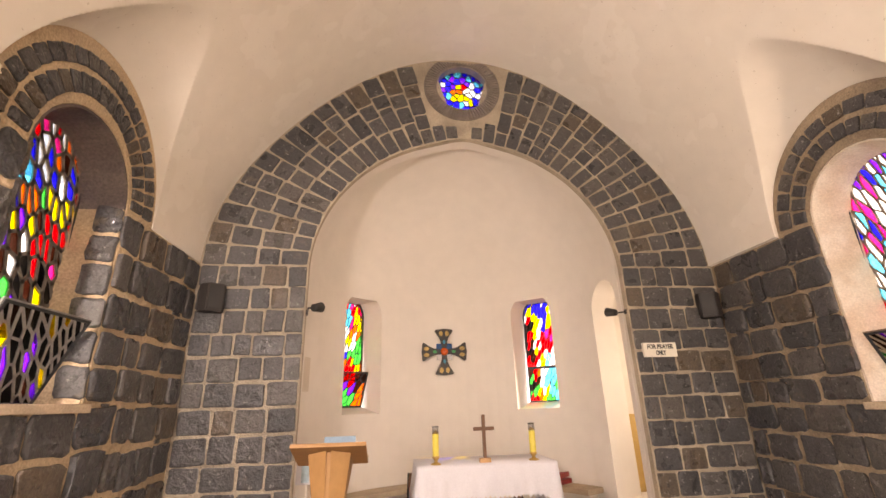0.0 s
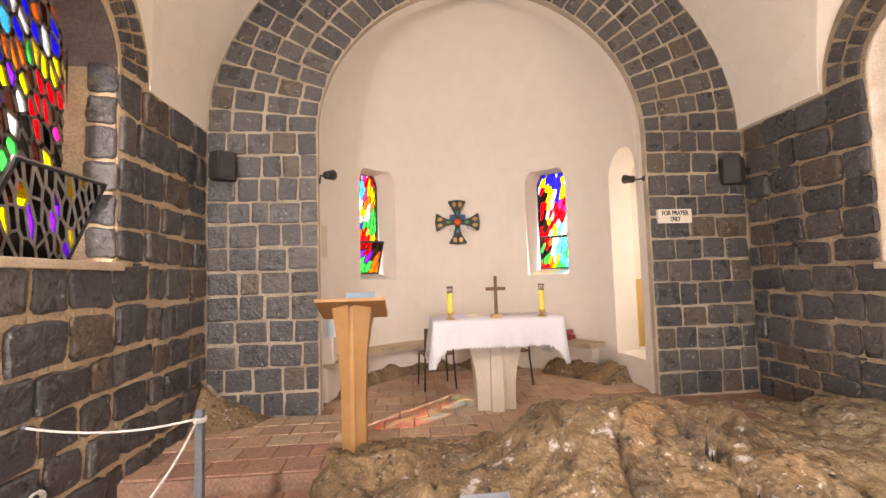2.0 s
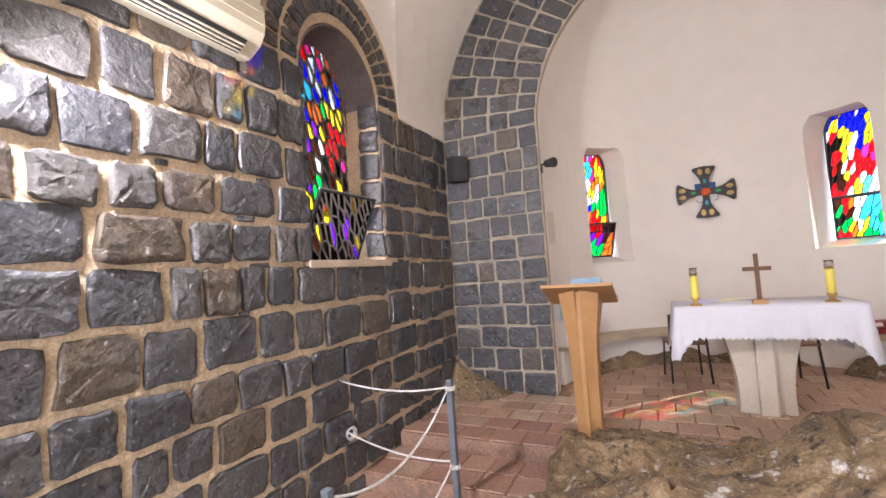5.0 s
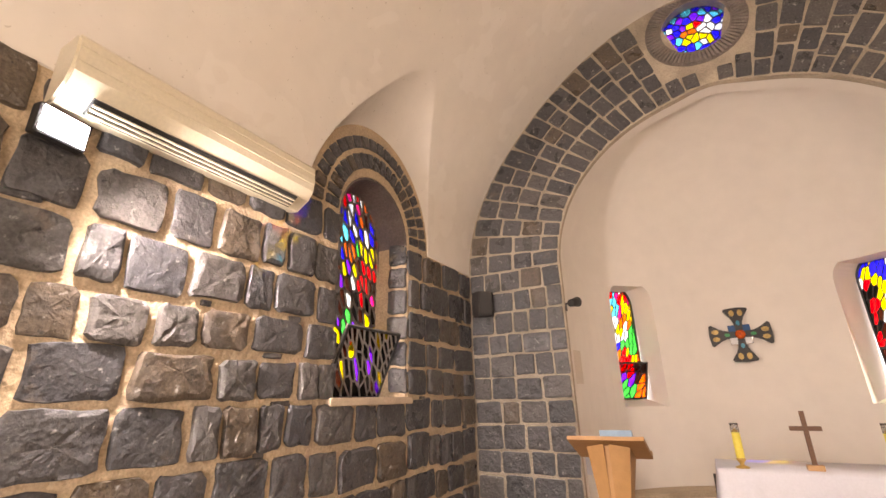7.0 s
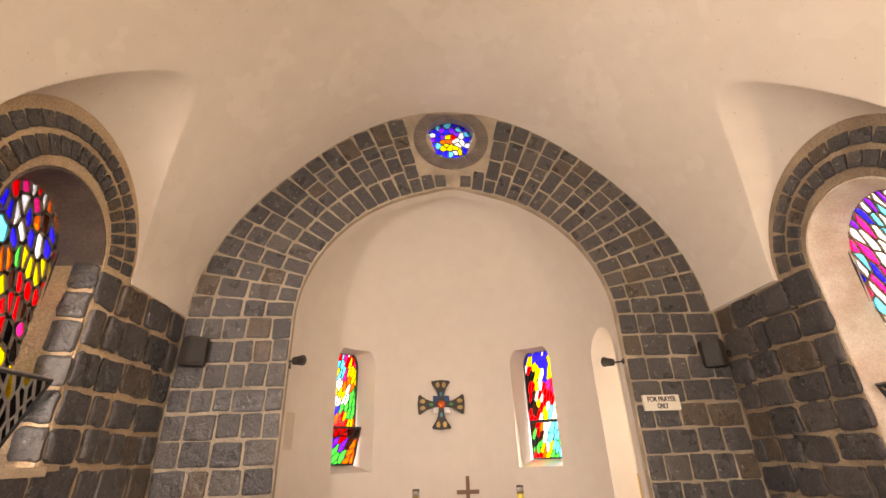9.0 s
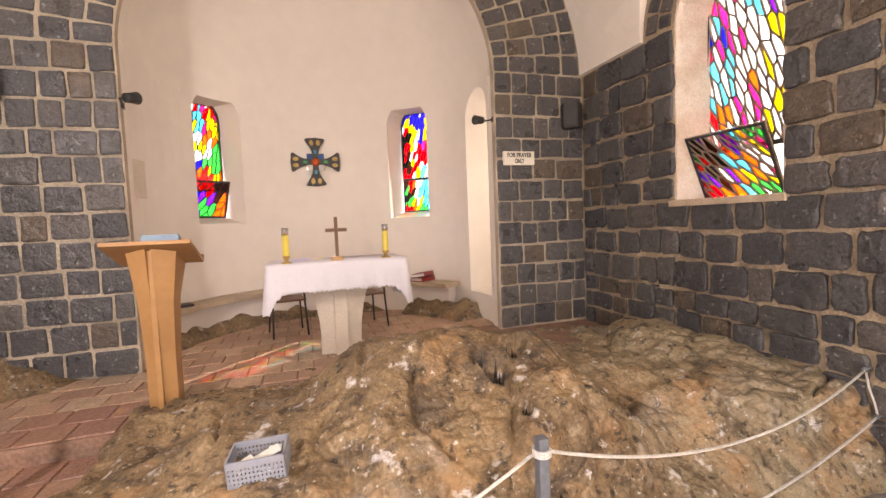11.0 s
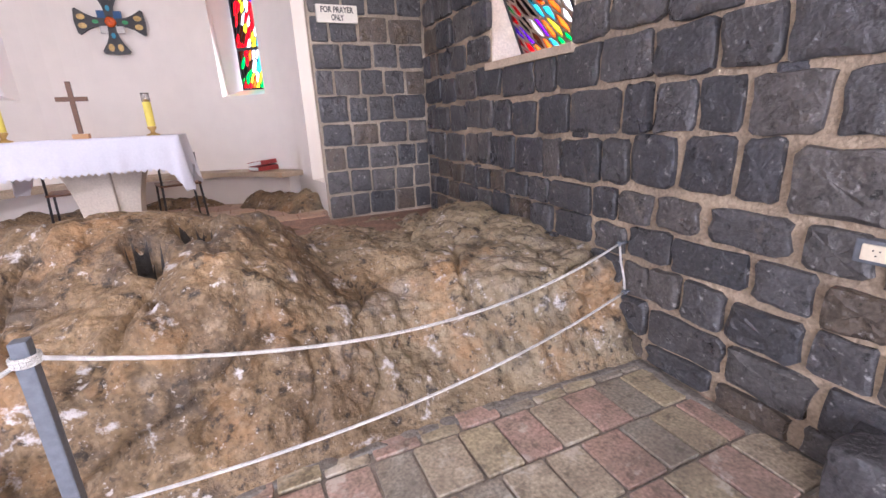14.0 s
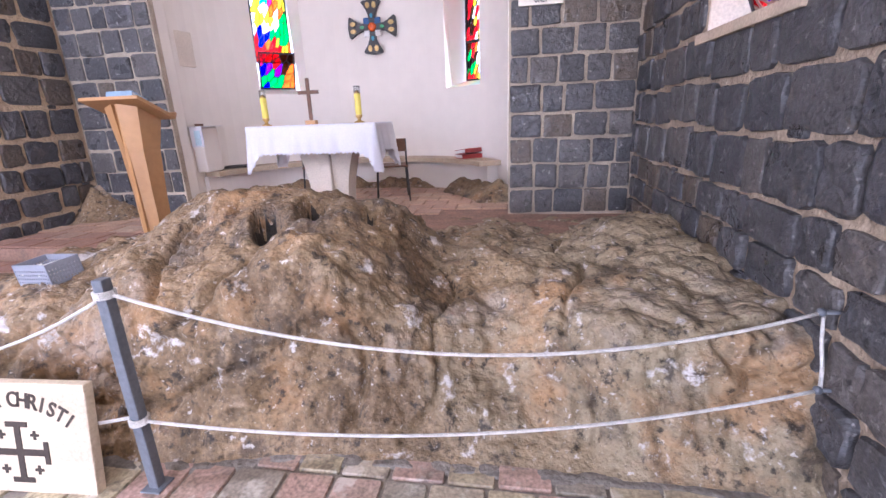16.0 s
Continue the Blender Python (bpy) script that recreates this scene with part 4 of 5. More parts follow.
rope(sag((PR[0] + 0.03, PR[1], 0.882), (HR, 2.38, 0.71), 0.215))
rope(sag((PR[0] + 0.03, PR[1], 0.33), (HR, 2.31, 0.42), 0.13))
rope([(HR, 2.38, 0.71), (HR + 0.005, 2.365, 0.6), (HR + 0.005, 2.33, 0.5), (HR, 2.31, 0.42)], "white cord hanging down the basalt wall")
rope(sag((PR[0] - 0.03, PR[1] + 0.025, 0.865), (PN[0] + 0.05, PN[1] - 0.02, 0.86), 0.37))
rope(sag((PR[0] - 0.03, PR[1] + 0.025, 0.33), (PN[0] + 0.05, PN[1] - 0.02, 0.33), 0.18))
rope(sag((PL[0], PL[1] - 0.04, 1.08), (PN[0], PN[1] + 0.05, 0.88), 0.17))
rope(sag((PL[0], PL[1] - 0.04, 0.56), (PN[0], PN[1] + 0.05, 0.34), 0.10))
rope(sag((PL[0] - 0.04, PL[1], 1.08), (L + 0.02, 3.19, 1.11), 0.05))
rope(sag((PL[0] - 0.04, PL[1], 0.56), (L + 0.04, 3.22, 0.70), 0.05))
for x, y, z in ((HR, 2.38, 0.71), (HR, 2.31, 0.42), (L + 0.02, 3.19, 1.11), (L + 0.03, 3.22, 0.70)):
    bm = bmesh.new()
    sx = 1 if x > 0 else -1
    tube(bm, (x + sx * 0.09, y, z), (x - sx * 0.012, y, z), 0.008)
    bmesh.ops.create_uvsphere(bm, u_segments=10, v_segments=8, radius=0.017, matrix=Matrix.Translation((x - sx * 0.008, y, z)))
    tagged(part("wall_hook", bm, STEEL, smooth=True), "small steel hook in the basalt wall", "hook", "rope hooks")
bm = bmesh.new()
for k in range(5):
    rr = 0.035 + 0.006 * k
    pts = [(L + 0.035 + 0.008 * k, 3.22 + rr * math.cos(t) + 0.03, 0.68 + 0.8 * rr * math.sin(t)) for t in [2 * math.pi * i / 14 for i in range(15)]]
    for a, b in zip(pts, pts[1:]):
        tube(bm, a, b, 0.007, n=6)
tagged(part("rope_knot", bm, ROPE, smooth=True), "knotted coil of white cord on the wall", "rope")

# ---- lectern ----
lec = tagged(empty("lectern", 0.035, 4.36, AZ), "oak lectern with a sloping top and tapered column", "lectern")
bm = bmesh.new()
H = 1.24
for e in (-1, 1):
    vs = []
    for z, w0, w1, d in ((0.0, 0.015, 0.098, 0.10), (0.45, 0.015, 0.102, 0.11), (0.85, 0.015, 0.118, 0.13), (H, 0.02, 0.165, 0.16)):
        vs.append([bm.verts.new((e * w0, -d, z)), bm.verts.new((e * w1, -d * 0.55, z)), bm.verts.new((e * w1, d, z)), bm.verts.new((e * w0, d, z))])
    for v in vs[-1]:
        v.co.z = H - 0.055 - 0.42 * v.co.y
    for p, q in zip(vs, vs[1:]):
        for k in range(4):
            bm.faces.new((p[k], p[(k + 1) % 4], q[(k + 1) % 4], q[k]))
    bm.faces.new(vs[0])
    bm.faces.new(vs[-1][::-1])
part("column", bm, WOOD, lec)
bm = bmesh.new()
prism(bm, [(-0.13, 0.0), (0.10, 0.0), (0.10, H - 0.100), (-0.13, H - 0.004)], 0.036, lambda u, v, d: (d - 0.018, u, v))
part("spine_board", bm, WOOD, lec)
bm = bmesh.new()
box(bm, -0.29, -0.22, -0.016, 0.29, 0.22, 0.016, 0.006, pose(0, 0, H - 0.030, -23))
part("top_board", bm, WOOD, lec)
bm = bmesh.new()
box(bm, -0.29, 0.205, 0.0, 0.29, 0.225, 0.05, 0.004, pose(0, 0, H - 0.030, -23))
part("book_rest", bm, WOOD, lec)
bk = tagged(empty("book", 0.115, 4.265, AZ + H + 0.030, 4, -23), "closed book with blue-grey cover on the lectern", "book")
bm = bmesh.new()
box(bm, -0.12, -0.08, 0.0, 0.12, 0.09, 0.006, 0.002)
box(bm, -0.12, -0.08, 0.046, 0.12, 0.09, 0.054, 0.002)
box(bm, -0.12, -0.084, 0.0, 0.12, -0.077, 0.053, 0.002)
part("cover", bm, BLUE_COVER, bk)
bm = bmesh.new()
box(bm, -0.114, -0.076, 0.006, 0.114, 0.085, 0.046)
part("page_block", bm, PAPER, bk)

# ---- altar ----
AL, AR2, AF, AB, AT = 0.775, 2.115, 4.97, 5.61, 1.437
alt = tagged(empty("altar", 1.455, 5.37, AZ), "pale stone altar table on a flared pedestal", "altar")
bm = bmesh.new()
for e in (-1, 1):
    prev = None
    for k in range(11):
        z = (AT - AZ - 0.10) * k / 10
        t = k / 10
        w = 0.185 + 0.03 * (1 - t) ** 2 + 0.20 * t ** 2.2
        d = 0.15 + 0.05 * t ** 2
        ring = [bm.verts.new((e * 0.068, -d * 0.72, z)), bm.verts.new((e * w, -d * 0.55, z)), bm.verts.new((e * w, d, z)), bm.verts.new((e * 0.068, d, z))]
        if prev:
            for i in range(4):
                bm.faces.new((prev[i], prev[(i + 1) % 4], ring[(i + 1) % 4], ring[i]))
        else:
            bm.faces.new(ring)
        prev = ring
    bm.faces.new(prev[::-1])
part("wing", bm, ALTAR_STONE, alt)
bm = bmesh.new()
box(bm, -0.07, -0.17, 0, 0.07, 0.16, AT - AZ - 0.10, 0.012)
part("pillar", bm, ALTAR_STONE, alt)
bm = bmesh.new()
box(bm, AL - 1.455, AF - 5.37 + 0.012, AT - AZ - 0.10, AR2 - 1.455, AB - 5.37, AT - AZ - 0.004, 0.01)
part("table_slab", bm, ALTAR_STONE, alt)

# the cloth: over the top, hanging with folds, lower at the corners
cl = tagged(empty("tablecloth", (AL + AR2) / 2, (AF + AB) / 2, AT), "white linen altar cloth with a lace border", "tablecloth")
verts, faces, lace_v, lace_f = [], [], [], []
hx, hy, NC = (AR2 - AL) / 2 + 0.012, (AB - AF) / 2 + 0.012, 240
per = []
for k in range(NC):
    t = 4 * k / NC
    side, f = int(t), t - int(t)
    corner = [(-hx, -hy), (hx, -hy), (hx, hy), (-hx, hy)]
    p, q = corner[side], corner[(side + 1) % 4]
    per.append((p[0] + (q[0] - p[0]) * f, p[1] + (q[1] - p[1]) * f, min(f, 1 - f) * math.hypot(q[0] - p[0], q[1] - p[1]), side))
rows_c = 12
for j in range(rows_c + 1):
    for k, (u, v, c, side) in enumerate(per):
        long = 0.27 + 0.20 * math.exp(-(c / 0.085) ** 2)
        s = j / rows_c
        nu, nv = ((0, -1), (1, 0), (0, 1), (-1, 0))[side]
        cf = math.exp(-(c / 0.12) ** 2)
        fold = 0.010 * math.sin(u * 19 + v * 23) + 0.006 * math.sin(u * 47 + v * 31 + 1) + 0.02 * cf * math.sin(c * 60)
        out = s * (0.02 + fold) + 0.015 * cf * s + 0.004
        cu, cv = (math.copysign(1, u) * cf * s * 0.012, math.copysign(1, v) * cf * s * 0.012)
        verts.append((u + nu * out + cu, v + nv * out + cv, 0.006 - s * long + 0.004 * math.sin(k * 0.9) * s))
for j in range(rows_c):
    for k in range(NC):
        a, b = j * NC + k, j * NC + (k + 1) % NC
        faces.append((a, b, b + NC, a + NC))
faces.append(tuple(range(NC - 1, -1, -1)))
link_mesh("cloth", verts, faces, CLOTH, cl, smooth=True)
base = rows_c * NC
for k in range(0, NC, 2):
    a, b, c = Vector(verts[base + k]), Vector(verts[base + (k + 1) % NC]), Vector(verts[base + (k + 2) % NC])
    tip = b - Vector((0, 0, 0.024))
    i = len(lace_v)
    lace_v += [a, c, tip, a.lerp(c, 0.5) + Vector((0, 0, 0.004))]
    lace_f += [(i, i + 2, i + 3), (i + 3, i + 2, i + 1)]
link_mesh("lace_border", lace_v, lace_f, CLOTH, cl, "zigzag lace edge")

# wooden cross on the altar
cr = tagged(empty("altar_cross", 1.437, 5.06, AT + 0.008), "small dark wooden cross on a wooden base", "cross")
bm = bmesh.new()
box(bm, -0.055, -0.035, 0, 0.055, 0.035, 0.04, 0.004)
part("base", bm, WOOD, cr)
bm = bmesh.new()
box(bm, -0.017, -0.011, 0.041, 0.017, 0.011, 0.44, 0.003)
part("upright", bm, WOOD_DARK, cr)
bm = bmesh.new()
box(bm, -0.105, -0.0125, 0.29, 0.105, 0.0125, 0.325, 0.003)
part("crossbar", bm, WOOD_DARK, cr)


def clear_glass():
    m = bpy.data.materials.new("clear_glass")
    m.use_nodes = True
    b = m.node_tree.nodes["Principled BSDF"]
    b.inputs["Transmission Weight"].default_value, b.inputs["Roughness"].default_value = 1.0, 0.02
    return m


CLEAR = clear_glass()


def candle(x, y, label):
    c = tagged(empty("altar_candle", x, y, AT + 0.008), label, "candle", "altar candles")
    bm = bmesh.new()
    lathe(bm, [(0.052, 0), (0.052, 0.008), (0.022, 0.02), (0.015, 0.03), (0.022, 0.045), (0.034, 0.06), (0.036, 0.07), (0.030, 0.075)])
    part("holder", bm, BRASS, c, "brass candle holder", True)
    bm = bmesh.new()
    lathe(bm, [(0.031, 0.076), (0.0315, 0.08), (0.0315, 0.272), (0.028, 0.275)])
    part("wax", bm, CANDLE, c, "yellow wax candle")
    bm = bmesh.new()
    lathe(bm, [(0.032, 0.276), (0.033, 0.30), (0.031, 0.33), (0.034, 0.345), (0.032, 0.343), (0.029, 0.328), (0.030, 0.30), (0.029, 0.278)])
    part("glass_cap", bm, CLEAR, c, "clear glass wind guard", True)
    bm = bmesh.new()
    lathe(bm, [(0.024, 0.276), (0.024, 0.292), (0.01, 0.296), (0.003, 0.31)])
    part("burner", bm, BRASS, c)


candle(0.95, 5.05, "yellow altar candle in a brass holder beside the cross")
candle(1.935, 5.08, "yellow altar candle in a brass holder beside the cross")

# ---- the enamelled cross on the apse wall ----
wc = tagged(empty("wall_cross", 1.365, AY + AR - 0.06, 2.80), "dark jewelled cross with flared arms on the apse wall", "cross")
for k in range(4):
    m = pose(0, 0, 0, 0, 90 * k, 0)
    arm = [(-0.045, 0.05), (0.045, 0.05), (0.045, 0.10), (0.055, 0.17), (0.085, 0.24), (0.15, 0.335), (0.135, 0.36), (0.0, 0.375), (-0.135, 0.36), (-0.15, 0.335), (-0.085, 0.24), (-0.055, 0.17), (-0.045, 0.10)]
    bm = bmesh.new()
    prism(bm, arm, 0.04, lambda u, v, d: m @ Vector((u, d - 0.02, v)))
    a = part("arm", bm, BLACK, wc)
    for sx in (-1, 1):
        bm = bmesh.new()
        q = [(sx * (0.05 + 0.032 * math.cos(t)), 0.295 + 0.045 * math.sin(t)) for t in [2 * math.pi * i / 12 for i in range(12)]]
        prism(bm, q, 0.012, lambda u, v, d: m @ Vector((u, d - 0.030, v)))
        part("inlay", bm, GOLD, a, "golden inlay")
    bm = bmesh.new()
    q = [(0.024 * math.cos(t), 0.155 + 0.035 * math.sin(t)) for t in [2 * math.pi * i / 8 for i in range(8)]]
    prism(bm, q, 0.012, lambda u, v, d: m @ Vector((u, d - 0.030, v)))
    part("jewel", bm, mat("enamel", ((0.05, 0.25, 0.35), (0.06, 0.30, 0.12))[k % 2], 0.2, 0, 20, 0.2), a, "coloured enamel stone")
for x, z in ((-0.085, 0.085), (0.085, 0.085), (-0.085, -0.085), (0.085, -0.085)):
    bm = bmesh.new()
    box(bm, x - 0.045, -0.02, z - 0.045, x + 0.045, 0.01, z + 0.045, 0.006)
    part("mirror_piece", bm, mat("polished_blue", (0.08, 0.18, 0.40) if z > 0 else (0.80, 0.80, 0.80), 0.12, 0.6, 20, 0.1), wc, "shining square of enamel")
bm = bmesh.new()
lathe(bm, [(0.062, 0), (0.060, 0.012), (0.045, 0.028), (0.02, 0.036)])
bmesh.ops.transform(bm, matrix=pose(0, -0.018, 0, 90), verts=bm.verts)
part("centre_stone", bm, mat("orange_stone", (0.75, 0.12, 0.02), 0.2, 0, 30, 0.4), wc, "round orange stone", True)
bm = bmesh.new()
box(bm, -0.03, 0.0, -0.03, 0.03, 0.058, 0.03)
part("wall_mount", bm, BLACK, wc)

# ---- bench along the apse wall ----
def ring_sector(bm, r0, r1, a0, a1, z0, z1, n=40, wob=0.0):
    rings = []
    for k in range(n + 1):
        a = a0 + (a1 - a0) * k / n
        w = wob * noise.noise(Vector((a * 4, r0, z1)))
        rings.append([bm.verts.new((AX + (r + (w if r == r0 else 0)) * math.sin(a), AY + (r + (w if r == r0 else 0)) * math.cos(a), z)) for r, z in ((r0, z0), (r1, z0), (r1, z1), (r0, z1))])
    for p, q in zip(rings, rings[1:]):
        for i in range(4):
            bm.faces.new((p[i], p[(i + 1) % 4], q[(i + 1) % 4], q[i]))
    bm.faces.new(rings[0])
    bm.faces.new(rings[-1][::-1])


bench = tagged(empty("bench", 0, 0, 0), "curved stone bench along the apse wall", "bench")
bm = bmesh.new()
ring_sector(bm, AR - 0.36, AR - 0.01, -1.40, 1.07, 0.83, 0.895, wob=0.03)
part("seat", bm, BENCH_STONE, bench)
bm = bmesh.new()
ring_sector(bm, AR - 0.20, AR - 0.012, -1.42, 1.02, AZ, 0.829)
part("support_wall", bm, PLASTER_APSE, bench, "white plastered support")


def rough_ledge(name, r0, a0, a1, h, seed, label):
    bm = bmesh.new()
    NA2, NR2 = 110, 14
    g = []
    for i in range(NA2 + 1):
        a = a0 + (a1 - a0) * i / NA2
        row = []
        for j in range(NR2 + 1):
            t = j / NR2
            n1 = noise.fractal(Vector((a * 5, t * 2, seed)), 1.0, 2.0, 5)
            z = AZ - 0.02 + max(0, h * smooth_step(0, 0.55, t) * (0.75 + 0.6 * n1) * min(1, i / 8, (NA2 - i) / 8))
            r = r0 + (AR - 0.1 - r0) * t + 0.05 * n1
            row.append(bm.verts.new((AX + r * math.sin(a), AY + r * math.cos(a), z)))
        g.append(row)
    for i in range(NA2):
        for j in range(NR2):
            bm.faces.new((g[i][j], g[i + 1][j], g[i + 1][j + 1], g[i][j + 1]))
    return tagged(part(name, bm, ROCK, smooth=True), label, "rock")


rough_ledge("rock_ledge", AR - 0.40, -1.30, 0.45, 0.19, 3.0, "dark bedrock ledge under the curved bench")
rough_ledge("rock_ledge", AR - 0.58, 0.62, 1.32, 0.22, 8.0, "rough bedrock outcrop below the side opening")

bm = bmesh.new()
box(bm, 3.90, 6.815, 0.78, 4.35, 6.855, 1.78, 0.006)
tagged(part("cupboard_door", bm, mat("yellow_varnished_wood", (0.60, 0.40, 0.14), 0.45, 0, 4, 0.15, 0.05, 60)), "yellow varnished wooden door in the side opening", "door")
bm = bmesh.new()
box(bm, -0.13, -0.012, -0.20, 0.13, 0.012, 0.20, 0.004, pose(AX + (apse_r(-1.39) - 0.014) * math.sin(-1.39), AY + (apse_r(-1.39) - 0.014) * math.cos(-1.39), 2.38, 0, 0, 79.6))
tagged(part("wall_panel", bm, ALTAR_STONE), "pale cream panel fixed on the apse wall", "panel")

# red service books on the bench
bk2 = tagged(empty("book_stack", 2.84, 7.02, 0.90, 35), "two red leather books stacked on the bench", "book")
for k, (z, ang, col) in enumerate(((0.0, 0, RED_LEATHER), (0.066, 14, RED_LEATHER))):
    m = pose(0, 0, z + 0.002, 0 if k == 0 else 8, 0, ang + 180)
    bm = bmesh.new()
    box(bm, -0.16, -0.11, 0, 0.16, 0.11, 0.008, 0.002, m)
    box(bm, -0.16, -0.11, 0.05, 0.16, 0.11, 0.058, 0.002, m)
    box(bm, -0.16, 0.102, 0, 0.16, 0.112, 0.058, 0.002, m)
    part("cover", bm, col, bk2, "dark red cover")
    bm = bmesh.new()
    box(bm, -0.150, -0.100, 0.008, 0.150, 0.10, 0.05, 0, m)
    part("page_block", bm, PAPER, bk2, "white page edges")


def chair(x, y, rz, label):
    c = tagged(empty("chair", x, y, AZ, rz), label, "chair", "chairs behind the altar")
    bm = bmesh.new()
    box(bm, -0.21, -0.21, 0.44, 0.21, 0.21, 0.465, 0.01)
    part("seat", bm, WOOD_DARK, c, "dark plywood seat")
    bm = bmesh.new()
    box(bm, -0.19, 0.19, 0.64, 0.19, 0.215, 0.80, 0.008)
    part("backrest", bm, WOOD_DARK, c, "dark plywood backrest")
    for sx in (-1, 1):
        bm = bmesh.new()
        tube(bm, (sx * 0.19, -0.19, 0.44), (sx * 0.21, -0.22, 0), 0.012)
        part("leg", bm, BLACK, c, "black steel leg", True)
        bm = bmesh.new()
        tube(bm, (sx * 0.185, 0.205, 0.80), (sx * 0.19, 0.19, 0.44), 0.012)
        tube(bm, (sx * 0.19, 0.19, 0.44), (sx * 0.21, 0.23, 0), 0.012)
        part("leg", bm, BLACK, c, "black steel leg", True)
    return c


chair(0.87, 6.45, 190, "black steel chair with a plywood seat behind the altar")
chair(1.87, 6.42, 196, "black steel chair with a plywood seat behind the altar")

# credence shelf at the side of the apse
cred = tagged(empty("credence_shelf", -0.52, 5.98, 0.90), "white plastered credence block draped with pale cloth", "shelf")
bm = bmesh.new()
box(bm, -0.16, -0.16, 0.0, 0.14, 0.16, 0.56, 0.02)
part("body", bm, PLASTER_APSE, cred)
bm = bmesh.new()
box(bm, -0.16, -0.20, 0.562, 0.20, 0.18, 0.57, 0.002)
box(bm, 0.02, -0.212, 0.32, 0.19, -0.20, 0.57, 0.003)
part("cloth", bm, CLOTH, cred, "white cloth hanging over the edge")
bm = bmesh.new()
box(bm, 0.08, -0.219, 0.34, 0.16, -0.213, 0.52, 0.002, pose(0, 0, 0, 0, 0, 0))
part("cloth_band", bm, BLUE_CLOTH, cred, "pale blue woven band")
bm = bmesh.new()
box(bm, -0.10, -0.05, 0.572, 0.04, 0.05, 0.60, 0.006)
part("tray", bm, WOOD_DARK, cred, "small dark wooden tray")
bm = bmesh.new()
box(bm, -0.16, -0.10, 0.0, 0.16, 0.10, 0.03, 0.01, pose(-0.36, 6.42, 0.898, 0, 0, 25))
tagged(part("kneeler_cushion", bm, SPEAKER), "flat dark cushion lying on the bench", "cushion")

# ---- things on the arch wall ----
def speaker(x, z, rz, label):
    s = tagged(empty("loudspeaker", x, Y0 - 0.04, z, rz), label, "loudspeaker", "wall loudspeakers")
    bm = bmesh.new()
    q = [(-0.135, 0.0), (0.135, 0.0), (0.135, -0.05), (0.085, -0.16), (-0.085, -0.16), (-0.135, -0.05)]
    prism(bm, q, 0.31, lambda u, v, d: (u, v, d - 0.155))
    bmesh.ops.bevel(bm, geom=bm.edges[:], offset=0.012, segments=2, affect='EDGES')
    part("cabinet", bm, SPEAKER, s)
    bm = bmesh.new()
    box(bm, -0.075, -0.172, -0.13, 0.075, -0.160, 0.13, 0.004)
    part("grille", bm, BLACK, s, "black front grille")
    bm = bmesh.new()
    tube(bm, (0, 0.0, 0.0), (0, 0.04, 0.0), 0.03)
    part("wall_bracket", bm, BLACK, s)


speaker(-1.50, 3.17, 38, "dark brown wall loudspeaker in the corner by the arch")
speaker(4.47, 3.06, -38, "dark brown wall loudspeaker in the corner by the arch")


def spot(x, y, z, e, label):
    s = tagged(empty("spotlight", x, y, z), label, "lamp", "apse spotlights")
    bm = bmesh.new()
    tube(bm, (e * 0.15, Y0 + 0.06 - y, 0.0), (e * 0.09, 0.02, 0.0), 0.010)
    tube(bm, (e * 0.09, 0.02, 0.0), (e * 0.03, 0.02, 0.0), 0.010)
    part("arm", bm, BLACK, s)
    bm = bmesh.new()
    box(bm, e * 0.16 - 0.014, Y0 + 0.03 - y, -0.03, e * 0.16 + 0.014, Y0 + 0.09 - y, 0.03, 0.004)
    part("mounting_plate", bm, BLACK, s)
    bm = bmesh.new()
    m = pose(0, 0, 0, 0, 0, 0) @ look((0, 0, 0), (-e * 0.5, 1.0, 0.25))
    lathe(bm, [(0.028, 0.055), (0.042, 0.05), (0.045, 0.0), (0.058, -0.075), (0.052, -0.078), (0.046, -0.06)])
    bmesh.ops.transform(bm, matrix=m, verts=bm.verts)
    part("head", bm, BLACK, s, "black lamp head", True)


spot(-0.31, 5.24, 3.03, -1, "small black spotlight on the arch jamb")
spot(3.26, 5.58, 3.02, 1, "small black spotlight on the arch jamb")


def letters(text, size, m, material, parent, depth=0.003, width=None):
    """Writing as meshes, one for each line."""
    c = bpy.data.curves.new("text", 'FONT')
    c.body, c.size, c.extrude, c.align_x, c.align_y = text, size, depth, 'CENTER', 'CENTER'
    c.offset = size * 0.02
    o = bpy.data.objects.new("text", c)
    scene.collection.objects.link(o)
    me = bpy.data.meshes.new_from_object(o.evaluated_get(bpy.context.evaluated_depsgraph_get()))
    bpy.data.objects.remove(o)
    k = 1.0
    if width:
        xs_ = [v.co.x for v in me.vertices]
        k = width / (max(xs_) - min(xs_))
    me.transform(m @ Matrix.Diagonal((k, 1, 1, 1)))
    me.materials.clear()
    me.materials.append(material)
    q = new("lettering", me)
    q.parent = parent
    return q


sg = tagged(empty("prayer_sign", 3.705, Y0 - 0.052, 2.535), "white sign with black letters on the pier", "sign")
bm = bmesh.new()
box(bm, -0.208, -0.006, -0.083, 0.208, 0.050, 0.083, 0.002)
part("board", bm, SIGN_WHITE, sg)
letters("FOR PRAYER", 0.075, pose(0, -0.008, 0.034, 90), SIGN_INK, sg, width=0.33)
letters("ONLY", 0.075, pose(0, -0.008, -0.038, 90), SIGN_INK, sg, width=0.125)

